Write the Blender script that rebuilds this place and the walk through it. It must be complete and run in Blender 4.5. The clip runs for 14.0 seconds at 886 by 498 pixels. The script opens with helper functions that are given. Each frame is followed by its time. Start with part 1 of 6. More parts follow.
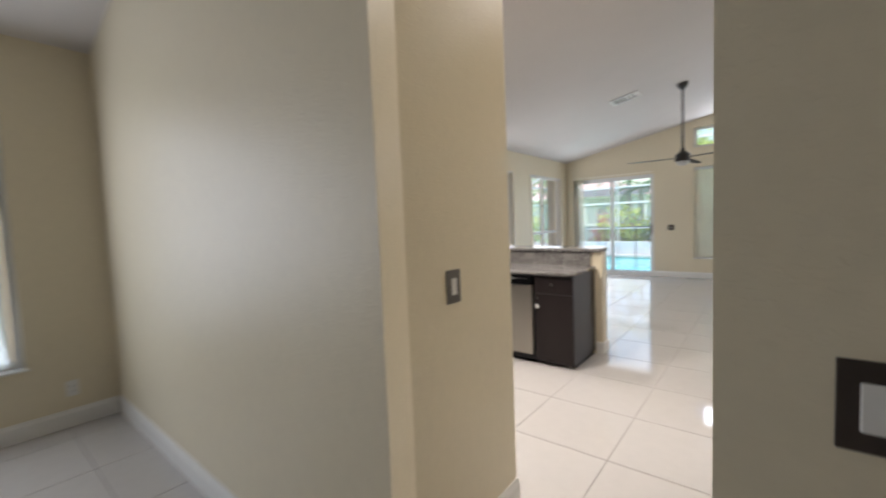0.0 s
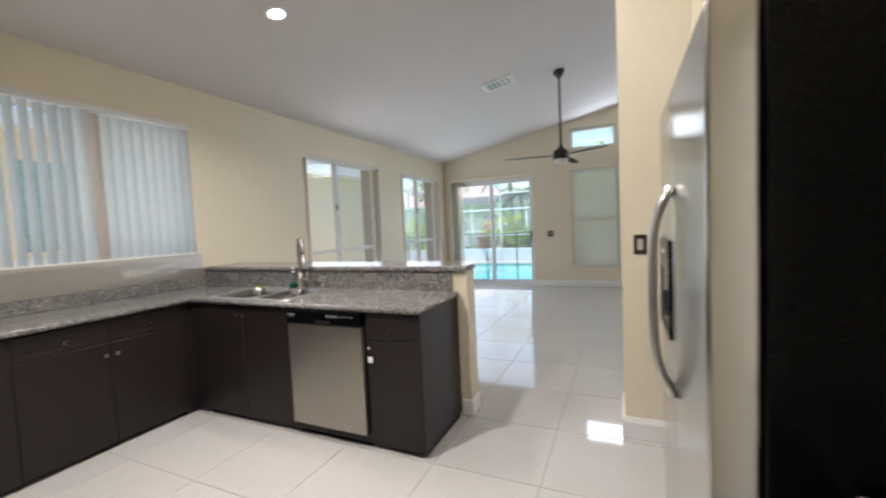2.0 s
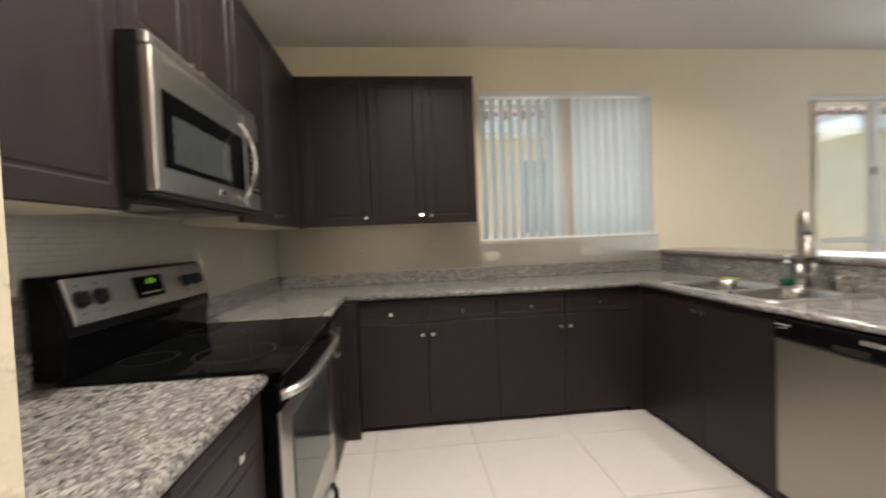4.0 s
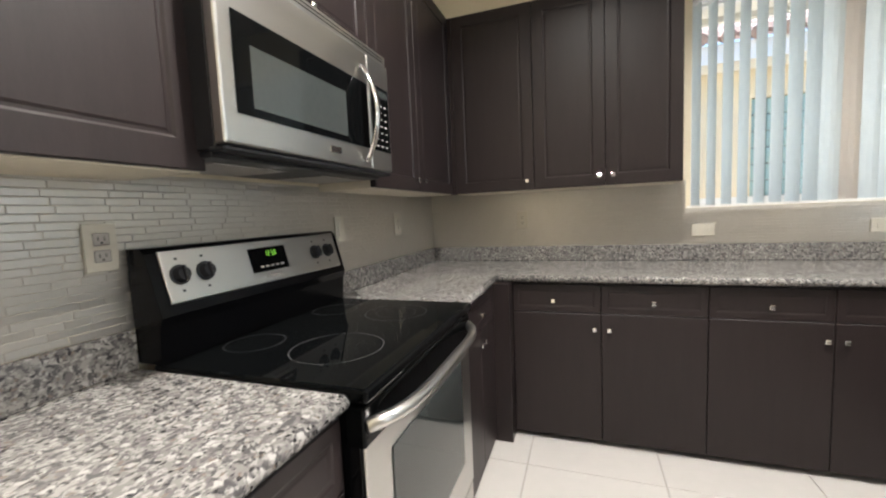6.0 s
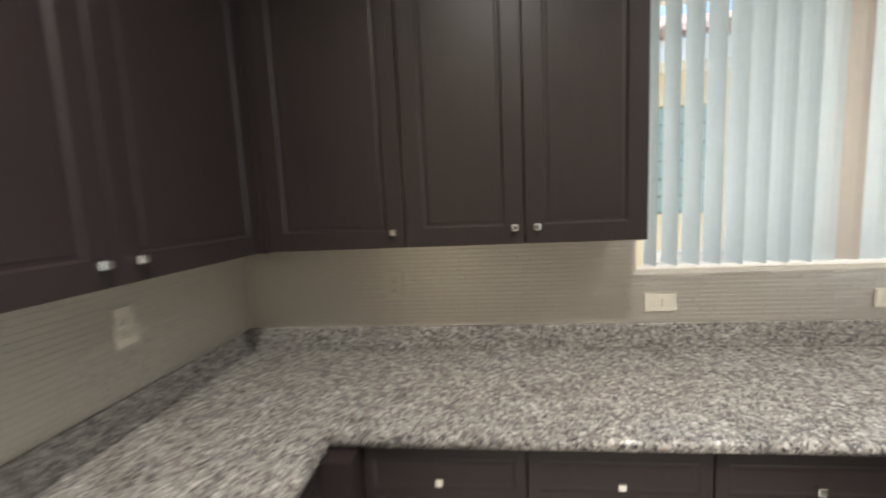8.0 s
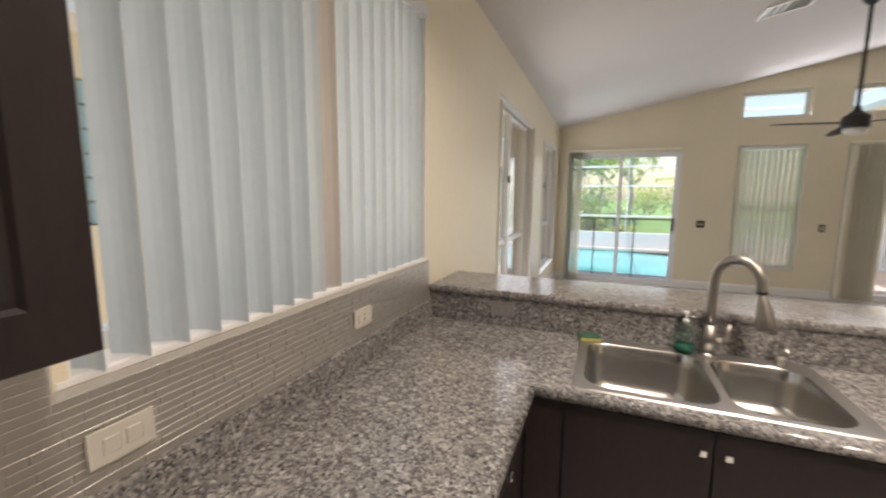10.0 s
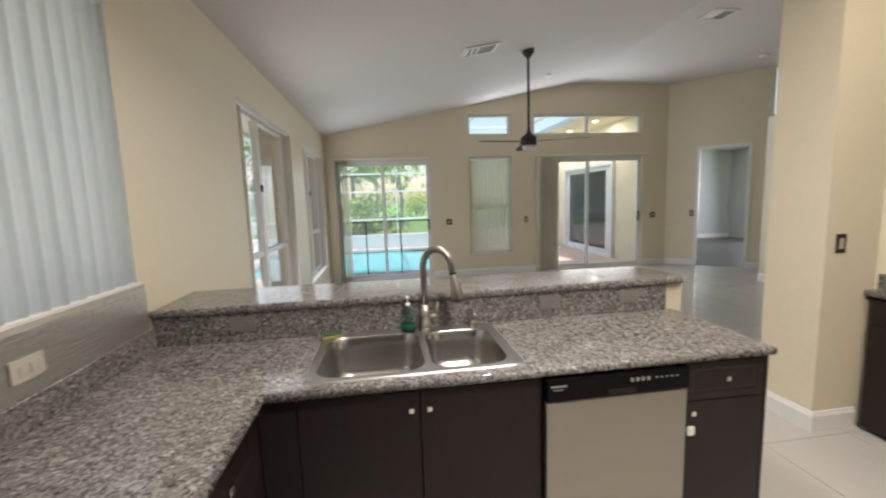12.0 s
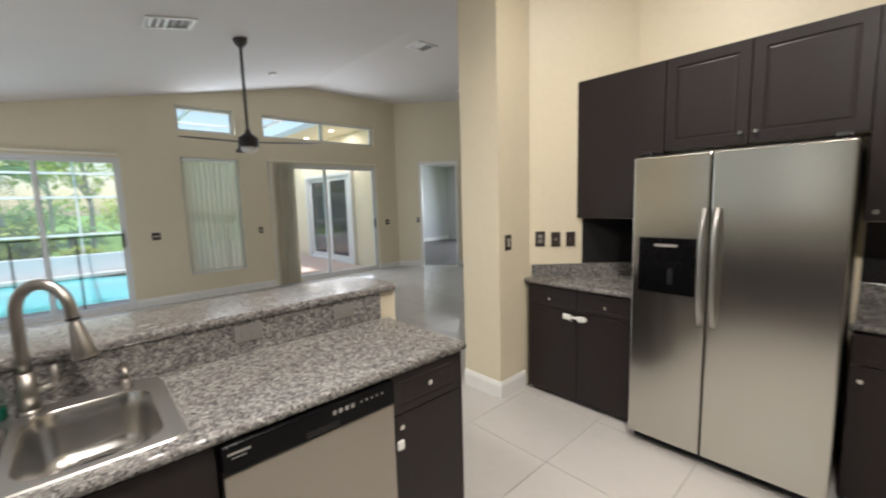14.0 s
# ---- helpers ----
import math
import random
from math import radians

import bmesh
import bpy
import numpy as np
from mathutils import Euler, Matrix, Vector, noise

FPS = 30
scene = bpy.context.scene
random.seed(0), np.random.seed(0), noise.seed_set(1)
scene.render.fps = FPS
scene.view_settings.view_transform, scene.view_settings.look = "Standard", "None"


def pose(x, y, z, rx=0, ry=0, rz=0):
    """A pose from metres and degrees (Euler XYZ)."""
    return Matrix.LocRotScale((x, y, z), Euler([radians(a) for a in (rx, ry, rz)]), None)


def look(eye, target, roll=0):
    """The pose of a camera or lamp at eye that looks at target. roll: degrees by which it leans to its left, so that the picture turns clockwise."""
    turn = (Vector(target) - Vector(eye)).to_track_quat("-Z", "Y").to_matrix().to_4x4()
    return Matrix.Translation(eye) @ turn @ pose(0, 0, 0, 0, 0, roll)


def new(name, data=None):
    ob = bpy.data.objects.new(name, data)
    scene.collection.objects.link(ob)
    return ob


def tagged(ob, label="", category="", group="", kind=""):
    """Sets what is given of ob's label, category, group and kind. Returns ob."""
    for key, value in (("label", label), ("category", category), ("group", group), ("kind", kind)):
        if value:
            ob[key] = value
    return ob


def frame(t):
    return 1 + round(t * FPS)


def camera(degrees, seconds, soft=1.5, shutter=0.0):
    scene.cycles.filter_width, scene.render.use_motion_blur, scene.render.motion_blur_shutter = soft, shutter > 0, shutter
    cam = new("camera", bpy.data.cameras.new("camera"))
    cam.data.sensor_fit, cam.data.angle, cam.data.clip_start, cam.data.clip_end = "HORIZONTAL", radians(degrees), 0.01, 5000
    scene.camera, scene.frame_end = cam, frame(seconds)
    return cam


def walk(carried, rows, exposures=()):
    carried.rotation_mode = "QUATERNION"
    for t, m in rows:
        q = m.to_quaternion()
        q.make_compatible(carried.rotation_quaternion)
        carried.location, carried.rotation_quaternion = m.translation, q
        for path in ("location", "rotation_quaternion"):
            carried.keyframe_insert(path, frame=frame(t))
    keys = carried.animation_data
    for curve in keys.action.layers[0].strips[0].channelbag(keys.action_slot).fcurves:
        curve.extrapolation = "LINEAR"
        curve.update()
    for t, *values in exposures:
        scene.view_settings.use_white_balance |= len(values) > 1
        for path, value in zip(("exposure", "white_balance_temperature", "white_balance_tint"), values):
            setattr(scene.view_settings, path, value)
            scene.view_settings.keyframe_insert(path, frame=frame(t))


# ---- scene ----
cam = camera(95.8, 14.0, soft=2.1, shutter=0.4)
PATH = [
    (0, (-0.355, 0.961, 1.416), (-1.616, 2.508, 1.288), -2.3),
    (0.5, (-0.598, 1.307, 1.445), (-1.404, 3.131, 1.304), -2.1),
    (1, (-0.641, 1.746, 1.438), (-1.235, 3.65, 1.296), -2.2),
    (1.5, (-0.645, 2.227, 1.418), (-1.214, 4.14, 1.286), -2.5),
    (2, (-0.649, 2.48, 1.386), (-1.47, 4.3, 1.272), -2.7),
    (2.5, (-0.731, 2.567, 1.357), (-2.009, 4.103, 1.272), -2.9),
    (3, (-0.8, 2.597, 1.35), (-2.385, 3.814, 1.276), -2.9),
    (3.5, (-0.969, 2.791, 1.31), (-2.805, 3.583, 1.247), -2.9),
    (4, (-1.135, 2.887, 1.278), (-3.125, 3.075, 1.218), -2.3),
    (4.2, (-1.128, 2.943, 1.254), (-3.124, 2.843, 1.186), -2.1),
    (6.3, (-1.705, 2.936, 1.275), (-3.571, 2.241, 1.089), -2.5),
    (6.5, (-1.748, 2.934, 1.31), (-3.605, 2.216, 1.12), -2.5),
    (7, (-1.998, 2.87, 1.432), (-3.848, 2.132, 1.247), -2.7),
    (7.5, (-2.346, 2.898, 1.504), (-4.24, 2.291, 1.292), -2.6),
    (8, (-2.778, 2.916, 1.528), (-4.755, 2.714, 1.301), -2.6),
    (8.5, (-3.178, 3.034, 1.533), (-5.114, 3.458, 1.267), -2.1),
    (9, (-3.501, 3.172, 1.533), (-5.155, 4.26, 1.254), -1.3),
    (9.2, (-3.604, 3.176, 1.545), (-5.056, 4.522, 1.261), -0.5),
    (11.3, (-3.409, 3.112, 1.574), (-3.507, 5.095, 1.328), -1.7),
    (11.5, (-3.379, 3.103, 1.573), (-3.379, 5.088, 1.331), -1.8),
    (12, (-3.31, 3.106, 1.565), (-3.035, 5.072, 1.322), -1.9),
    (12.5, (-3.191, 3.092, 1.574), (-2.66, 5.006, 1.333), -1.9),
    (13, (-3.069, 3.091, 1.56), (-2.289, 4.916, 1.317), -1.7),
    (13.5, (-3.002, 3.219, 1.555), (-1.95, 4.903, 1.314), -1.6),
    (14, (-2.973, 3.265, 1.55), (-1.635, 4.733, 1.312), -1.7),
]
# seconds, stops, kelvin, tint
EXPOSURES = [
    (0, 0.8, 6050, 15),
    (0.5, 0.60, 5600, 11),
    (1.0, 0.58, 5350, 10),
    (1.5, 0.58, 5400, 11),
    (2.0, 0.70, 5800, 13),
    (3.0, 0.47, 5920, 11),
    (3.5, 0.56, 6250, 12),
    (4.0, 0.82, 6250, 13),
    (6.5, 1.38, 5780, 9),
    (7.5, 1.45, 5880, 8),
    (8.0, 1.30, 6000, 9),
    (8.5, 1.15, 5750, 8),
    (9.0, 0.85, 6550, 23),
    (9.2, 0.8, 6550, 22),
    (11.5, 0.48, 6480, 15),
    (12.5, 0.5, 6050, 13),
    (13.5, 0.54, 6030, 13),
    (14, 0.52, 6030, 12),
]
walk(cam, [(t, look(eye, target, roll)) for t, eye, target, roll in PATH], EXPOSURES)

# ---- world, sun, large lights ----
world = bpy.data.worlds.new("sky")
scene.world = world
world.use_nodes = True
wn = world.node_tree.nodes
sky = wn.new("ShaderNodeTexSky")
sky.sky_type, sky.sun_disc = "NISHITA", False
sky.sun_elevation, sky.sun_rotation = radians(72), radians(186)
sky.dust_density, sky.ozone_density, sky.air_density = 1.0, 0.3, 1.4
wn["Background"].inputs["Strength"].default_value = 0.15
world.node_tree.links.new(sky.outputs["Color"], wn["Background"].inputs["Color"])
sun_data = bpy.data.lights.new("sun", "SUN")
sun_data.energy, sun_data.angle, sun_data.color = 5.0, radians(0.6), (1.0, 0.95, 0.87)
sun = new("sun", sun_data)
sun.matrix_world = look((0, 0, 0), (0.03, 0.30, -0.95))


def area_lamp(name, eye, target, w, h, watts, colour=(1, 1, 1), spread=180):
    data = bpy.data.lights.new(name, "AREA")
    data.shape, data.size, data.size_y, data.energy, data.color = "RECTANGLE", w, h, watts, colour
    data.spread = radians(spread)
    ob = new(name, data)
    ob.matrix_world = look(eye, target)
    return ob


DAY = (0.93, 0.97, 1.0)
area_lamp("skylight_pool_door", (-3.3, 11.112, 1.2), (-3.3, 5, 0.9), 1.6, 2.2, 7.5, DAY)
area_lamp("skylight_patio_door", (1.2, 11.112, 1.2), (1.2, 5, 0.9), 1.6, 2.2, 13, DAY)
area_lamp("skylight_transom", (0.2, 11.113, 3.03), (0.2, 5, 2.2), 3.2, 0.36, 20, DAY)
area_lamp("skylight_side_window", (-4.426, 7.43, 1.42), (0, 7.43, 1.2), 1.66, 1.96, 8, DAY)
area_lamp("skylight_side_window", (-4.426, 9.9, 1.42), (0, 9.9, 1.2), 1.56, 1.95, 7.5, DAY)
area_lamp("skylight_kitchen_window", (-4.605, 4.29, 1.84), (0, 4.29, 1.5), 1.4, 1.1, 1.8, DAY)
area_lamp("skylight_front_window", (-4.424, -0.15, 1.45), (0, -0.15, 1.2), 2.6, 1.8, 27, DAY)
# unseen lamp added to brighten the bedroom beyond the doorway
area_lamp("bedroom_fill", (8.1, 12.5, 1.6), (4, 12.0, 1.2), 1.8, 1.5, 115, DAY)
for lamp_y in (12.6, 14.0, 15.4):
    area_lamp("soffit_downlight", (1.9, lamp_y, 3.33), (1.9, lamp_y, 0), 0.11, 0.11, 13, (1.0, 0.96, 0.90))

# ---- materials ----


def pmat(name, col, rough=0.5, metal=0.0, var=0.08, scale=3.0, fine=60.0, bump=0.0, bump_scale=150.0, rvar=0.08, stretch=(1, 1, 1), rnd=0.0, coat=0.0):
    """Principled paint, wood, metal: two scales of colour variation, uneven gloss and fine relief."""
    m = bpy.data.materials.new(name)
    m.use_nodes = True
    nt = m.node_tree
    n, l = nt.nodes, nt.links
    b = n["Principled BSDF"]
    co = n.new("ShaderNodeTexCoord")
    mp = n.new("ShaderNodeMapping")
    mp.inputs["Scale"].default_value = stretch
    l.new(co.outputs["Object"], mp.inputs["Vector"])
    big, small = n.new("ShaderNodeTexNoise"), n.new("ShaderNodeTexNoise")
    big.inputs["Scale"].default_value, small.inputs["Scale"].default_value = scale, fine
    big.inputs["Detail"].default_value, small.inputs["Detail"].default_value = 4, 3
    for t in (big, small):
        l.new(mp.outputs["Vector"], t.inputs["Vector"])
    add = n.new("ShaderNodeMath")
    add.operation = "ADD"
    l.new(big.outputs["Fac"], add.inputs[0])
    l.new(small.outputs["Fac"], add.inputs[1])
    src = add.outputs[0]
    if rnd:
        info = n.new("ShaderNodeObjectInfo")
        mul = n.new("ShaderNodeMath")
        mul.operation, mul.inputs[1].default_value = "MULTIPLY", rnd
        l.new(info.outputs["Random"], mul.inputs[0])
        add2 = n.new("ShaderNodeMath")
        add2.operation = "ADD"
        l.new(src, add2.inputs[0])
        l.new(mul.outputs[0], add2.inputs[1])
        src = add2.outputs[0]
    ramp = n.new("ShaderNodeValToRGB")
    lo, hi = ramp.color_ramp.elements
    lo.position, hi.position = 0.3, 0.75
    half = n.new("ShaderNodeMath")
    half.operation, half.inputs[1].default_value = "MULTIPLY", 0.5
    l.new(src, half.inputs[0])
    lo.color = (*[c * (1 - var) for c in col], 1)
    hi.color = (*[min(1, c * (1 + var)) for c in col], 1)
    l.new(half.outputs[0], ramp.inputs["Fac"])
    l.new(ramp.outputs["Color"], b.inputs["Base Color"])
    rr = n.new("ShaderNodeMapRange")
    rr.inputs["To Min"].default_value, rr.inputs["To Max"].default_value = max(0.02, rough - rvar), min(1, rough + rvar)
    l.new(big.outputs["Fac"], rr.inputs["Value"])
    l.new(rr.outputs["Result"], b.inputs["Roughness"])
    b.inputs["Metallic"].default_value = metal
    b.inputs["Coat Weight"].default_value = coat
    if bump:
        bn = n.new("ShaderNodeTexNoise")
        bn.inputs["Scale"].default_value, bn.inputs["Detail"].default_value = bump_scale, 4
        l.new(mp.outputs["Vector"], bn.inputs["Vector"])
        bp = n.new("ShaderNodeBump")
        bp.inputs["Strength"].default_value, bp.inputs["Distance"].default_value = bump, 0.004
        l.new(bn.outputs["Fac"], bp.inputs["Height"])
        l.new(bp.outputs["Normal"], b.inputs["Normal"])
    return m


def wall_mat(name, col):
    """Knockdown plaster: flattened islands of texture under satin paint."""
    m = pmat(name, col, 0.42, var=0.035, scale=1.3, fine=25, rvar=0.06)
    n, l = m.node_tree.nodes, m.node_tree.links
    co = n["Texture Coordinate"]
    no = n.new("ShaderNodeTexNoise")
    no.inputs["Scale"].default_value, no.inputs["Detail"].default_value, no.inputs["Distortion"].default_value = 52, 4, 0.5
    flat = n.new("ShaderNodeMapping")
    flat.inputs["Scale"].default_value = (1, 1, 2.1)
    l.new(co.outputs["Object"], flat.inputs["Vector"])
    l.new(flat.outputs["Vector"], no.inputs["Vector"])
    cut = n.new("ShaderNodeMapRange")
    cut.inputs["From Min"].default_value, cut.inputs["From Max"].default_value = 0.52, 0.74
    l.new(no.outputs["Fac"], cut.inputs["Value"])
    bp = n.new("ShaderNodeBump")
    bp.inputs["Strength"].default_value, bp.inputs["Distance"].default_value = 0.27, 0.0030
    l.new(cut.outputs["Result"], bp.inputs["Height"])
    l.new(bp.outputs["Normal"], n["Principled BSDF"].inputs["Normal"])
    return m


def granite_mat():
    """Speckled grey granite: pale feldspar patches, mid grey, dark mica flecks and a few brown grains."""
    m = bpy.data.materials.new("granite")
    m.use_nodes = True
    n, l = m.node_tree.nodes, m.node_tree.links
    b = n["Principled BSDF"]
    co = n.new("ShaderNodeTexCoord")
    warp = n.new("ShaderNodeTexNoise")
    warp.inputs["Scale"].default_value, warp.inputs["Detail"].default_value = 70, 3
    l.new(co.outputs["Object"], warp.inputs["Vector"])
    mixv = n.new("ShaderNodeMix")
    mixv.data_type = "VECTOR"
    mixv.inputs["Factor"].default_value = 0.014
    l.new(co.outputs["Object"], mixv.inputs["A"])
    l.new(warp.outputs["Color"], mixv.inputs["B"])

    def grains(scale, steps, channel):
        v = n.new("ShaderNodeTexVoronoi")
        v.inputs["Scale"].default_value = scale
        l.new(mixv.outputs["Result"], v.inputs["Vector"])
        sep = n.new("ShaderNodeSeparateColor")
        l.new(v.outputs["Color"], sep.inputs["Color"])
        r = n.new("ShaderNodeValToRGB")
        r.color_ramp.interpolation = "CONSTANT"
        e = r.color_ramp.elements
        e[0].position, e[0].color = steps[0][0], (*steps[0][1], 1)
        e[1].position, e[1].color = steps[1][0], (*steps[1][1], 1)
        for p, c in steps[2:]:
            e.new(p).color = (*c, 1)
        l.new(sep.outputs[channel], r.inputs["Fac"])
        return r.outputs["Color"]

    base = grains(92, ((0.0, (0.088, 0.084, 0.084)), (0.20, (0.142, 0.134, 0.130)), (0.42, (0.205, 0.194, 0.184)), (0.66, (0.29, 0.277, 0.262)), (0.88, (0.385, 0.372, 0.352))), "Red")
    flecks = grains(160, ((0.0, (0.040, 0.038, 0.041)), (0.15, (0.11, 0.104, 0.103)), (0.34, (0.20, 0.19, 0.18)), (0.70, (0.325, 0.312, 0.297)), (0.93, (0.175, 0.145, 0.122))), "Green")
    pick = grains(130, ((0.0, (0.0, 0.0, 0.0)), (0.52, (1.0, 1.0, 1.0))), "Blue")
    mx = n.new("ShaderNodeMix")
    mx.data_type = "RGBA"
    l.new(pick, mx.inputs["Factor"])
    l.new(base, mx.inputs["A"])
    l.new(flecks, mx.inputs["B"])
    cloud = n.new("ShaderNodeTexNoise")
    cloud.inputs["Scale"].default_value = 9
    l.new(co.outputs["Object"], cloud.inputs["Vector"])
    hs = n.new("ShaderNodeHueSaturation")
    mr = n.new("ShaderNodeMapRange")
    mr.inputs["To Min"].default_value, mr.inputs["To Max"].default_value = 0.66, 1.16
    l.new(cloud.outputs["Fac"], mr.inputs["Value"])
    l.new(mr.outputs["Result"], hs.inputs["Value"])
    l.new(mx.outputs["Result"], hs.inputs["Color"])
    l.new(hs.outputs["Color"], b.inputs["Base Color"])
    b.inputs["Roughness"].default_value = 0.13
    return m


def glass_mat(name, tint=(1, 1, 1), rough=0.0):
    m = bpy.data.materials.new(name)
    m.use_nodes = True
    n, l = m.node_tree.nodes, m.node_tree.links
    n.remove(n["Principled BSDF"])
    tr, gl, mx, lw = n.new("ShaderNodeBsdfTransparent"), n.new("ShaderNodeBsdfGlossy"), n.new("ShaderNodeMixShader"), n.new("ShaderNodeLayerWeight")
    po, fr = n.new("ShaderNodeMath"), n.new("ShaderNodeMath")
    po.operation, po.inputs[1].default_value = "POWER", 5.0
    fr.operation, fr.inputs[1].default_value, fr.inputs[2].default_value = "MULTIPLY_ADD", 0.9, 0.022
    lw.inputs["Blend"].default_value = 0.5
    l.new(lw.outputs["Facing"], po.inputs[0])
    l.new(po.outputs[0], fr.inputs[0])
    tr.inputs["Color"].default_value = (*tint, 1)
    gl.inputs["Roughness"].default_value = rough
    l.new(fr.outputs[0], mx.inputs["Fac"])
    l.new(tr.outputs["BSDF"], mx.inputs[1])
    l.new(gl.outputs["BSDF"], mx.inputs[2])
    l.new(mx.outputs["Shader"], n["Material Output"].inputs["Surface"])
    return m


def screen_mat(name, col, cover):
    """Fine insect mesh: grey thread that covers part of the view."""
    m = bpy.data.materials.new(name)
    m.use_nodes = True
    n, l = m.node_tree.nodes, m.node_tree.links
    n.remove(n["Principled BSDF"])
    tr, df, mx = n.new("ShaderNodeBsdfTransparent"), n.new("ShaderNodeBsdfDiffuse"), n.new("ShaderNodeMixShader")
    df.inputs["Color"].default_value = (*col, 1)
    mx.inputs["Fac"].default_value = cover
    l.new(tr.outputs["BSDF"], mx.inputs[1])
    l.new(df.outputs["BSDF"], mx.inputs[2])
    l.new(mx.outputs["Shader"], n["Material Output"].inputs["Surface"])
    return m


def thin_mat(name, col, through_part=0.5, rough=0.5):
    """Thin vinyl or leaf that lets part of the light through."""
    m = pmat(name, col, rough, var=0.06, scale=2, fine=30)
    n, l = m.node_tree.nodes, m.node_tree.links
    t, mx = n.new("ShaderNodeBsdfTranslucent"), n.new("ShaderNodeMixShader")
    t.inputs["Color"].default_value = (*col, 1)
    mx.inputs["Fac"].default_value = through_part
    l.new(n["Principled BSDF"].outputs["BSDF"], mx.inputs[1])
    l.new(t.outputs["BSDF"], mx.inputs[2])
    l.new(mx.outputs["Shader"], n["Material Output"].inputs["Surface"])
    return m


def glow_mat(name, col, strength):
    m = bpy.data.materials.new(name)
    m.use_nodes = True
    b = m.node_tree.nodes["Principled BSDF"]
    b.inputs["Base Color"].default_value = (*col, 1)
    b.inputs["Emission Color"].default_value = (*col, 1)
    b.inputs["Emission Strength"].default_value = strength
    return m


WALL = wall_mat("cream_wall", (0.74, 0.665, 0.50))
CEIL = pmat("ceiling_paint", (0.66, 0.625, 0.60), 0.8, var=0.03, bump=0.25, bump_scale=60)
TRIM = pmat("white_trim", (0.80, 0.79, 0.76), 0.35, var=0.03)
TILE = pmat("porcelain_tile", (0.48, 0.459, 0.435), 0.045, var=0.035, scale=1.5, fine=14, rvar=0.03, rnd=0.25)
GROUT = pmat("grout", (0.34, 0.32, 0.295), 0.9, var=0.15, bump=0.3)
DARK = pmat("espresso_wood", (0.0195, 0.0140, 0.0140), 0.40, var=0.22, scale=4, fine=45, stretch=(9, 9, 1), bump=0.05, bump_scale=60, rvar=0.06)
MELA = pmat("cream_melamine", (0.66, 0.60, 0.48), 0.5, var=0.04)
TOE = pmat("toe_kick", (0.012, 0.011, 0.011), 0.6)
GRAN = granite_mat()
STEEL = pmat("brushed_steel", (0.60, 0.585, 0.54), 0.19, 1.0, var=0.015, scale=0.8, fine=150, stretch=(1, 4, 0.3), rvar=0.015)
STEELH = pmat("brushed_steel_flat", (0.60, 0.59, 0.57), 0.30, 1.0, var=0.05, scale=2, fine=120, stretch=(1, 14, 14), rvar=0.05)
BOWLM = pmat("sink_bowl_steel", (0.50, 0.49, 0.47), 0.24, 1.0, var=0.05, scale=5, fine=150, stretch=(3, 1, 1), rvar=0.05)
SINKM = pmat("sink_steel", (0.54, 0.53, 0.51), 0.38, 1.0, var=0.06, scale=5, fine=150, stretch=(3, 1, 1), rvar=0.06)
CHROME = pmat("chrome", (0.75, 0.74, 0.72), 0.12, 1.0, var=0.03, rvar=0.04)
NICKEL = pmat("brushed_nickel", (0.42, 0.395, 0.362), 0.33, 1.0, var=0.05)
BLACK = pmat("black_enamel", (0.0035, 0.0035, 0.004), 0.22, var=0.1)
BLACKP = pmat("black_plastic", (0.014, 0.014, 0.016), 0.38, var=0.15, bump=0.05, bump_scale=300)
BGLASS = pmat("black_glass", (0.0025, 0.0028, 0.003), 0.04, var=0.1, rvar=0.015)
# base colour lifted to stand in for the room window mirrored in the glass
MWGLASS = pmat("oven_window_glass", (0.038, 0.043, 0.042), 0.05, var=0.1, rvar=0.015)
RING = pmat("burner_print", (0.075, 0.075, 0.078), 0.3)
DWSTEEL = pmat("dishwasher_steel", (0.40, 0.375, 0.33), 0.40, 1.0, var=0.03, scale=2, fine=120, stretch=(1, 14, 14), rvar=0.03)
STONEP = pmat("stone_grey_plate", (0.20, 0.19, 0.178), 0.4, var=0.08)
TANP = pmat("tan_plastic", (0.51, 0.48, 0.41), 0.4, var=0.05)
WHITEP = pmat("white_plastic", (0.76, 0.75, 0.72), 0.35, var=0.03)
BEIGEP = pmat("almond_plastic", (0.50, 0.47, 0.40), 0.4, var=0.05)
GREYP = pmat("grey_plate", (0.33, 0.31, 0.29), 0.35, var=0.06)
SMOKEP = pmat("smoke_grey_plate", (0.15, 0.14, 0.13), 0.35, var=0.08)
BRONZE = pmat("bronze_plate", (0.055, 0.042, 0.036), 0.38, 0.3, var=0.15)
FANM = pmat("fan_bronze", (0.045, 0.040, 0.037), 0.42, 0.3, var=0.15)
OPAL = pmat("opal_glass", (0.72, 0.71, 0.68), 0.3, var=0.03)
SLAT = thin_mat("blind_vinyl", (0.73, 0.77, 0.775), 0.38)
# tan tone stands in for the window mullion's shade on one slat
SLAT_SHADE = thin_mat("blind_vinyl_shade", (0.68, 0.625, 0.565), 0.34)
SLATC = thin_mat("blind_vinyl_cream", (0.88, 0.83, 0.71), 0.05)
ALU = pmat("white_aluminium", (0.74, 0.74, 0.73), 0.35, var=0.03)
GLASS = glass_mat("window_glass", (0.98, 0.98, 0.97))
DGLASS = pmat("dark_door_glass", (0.04, 0.042, 0.045), 0.06, var=0.1, rvar=0.02)
MOSAIC = pmat("metal_mosaic", (0.50, 0.475, 0.435), 0.34, 0.82, var=0.05, scale=5, fine=60, stretch=(3, 3, 1), rnd=0.4, bump=0.03, bump_scale=90, rvar=0.03)
MGROUT = pmat("mosaic_grout", (0.46, 0.435, 0.39), 0.85, var=0.12)
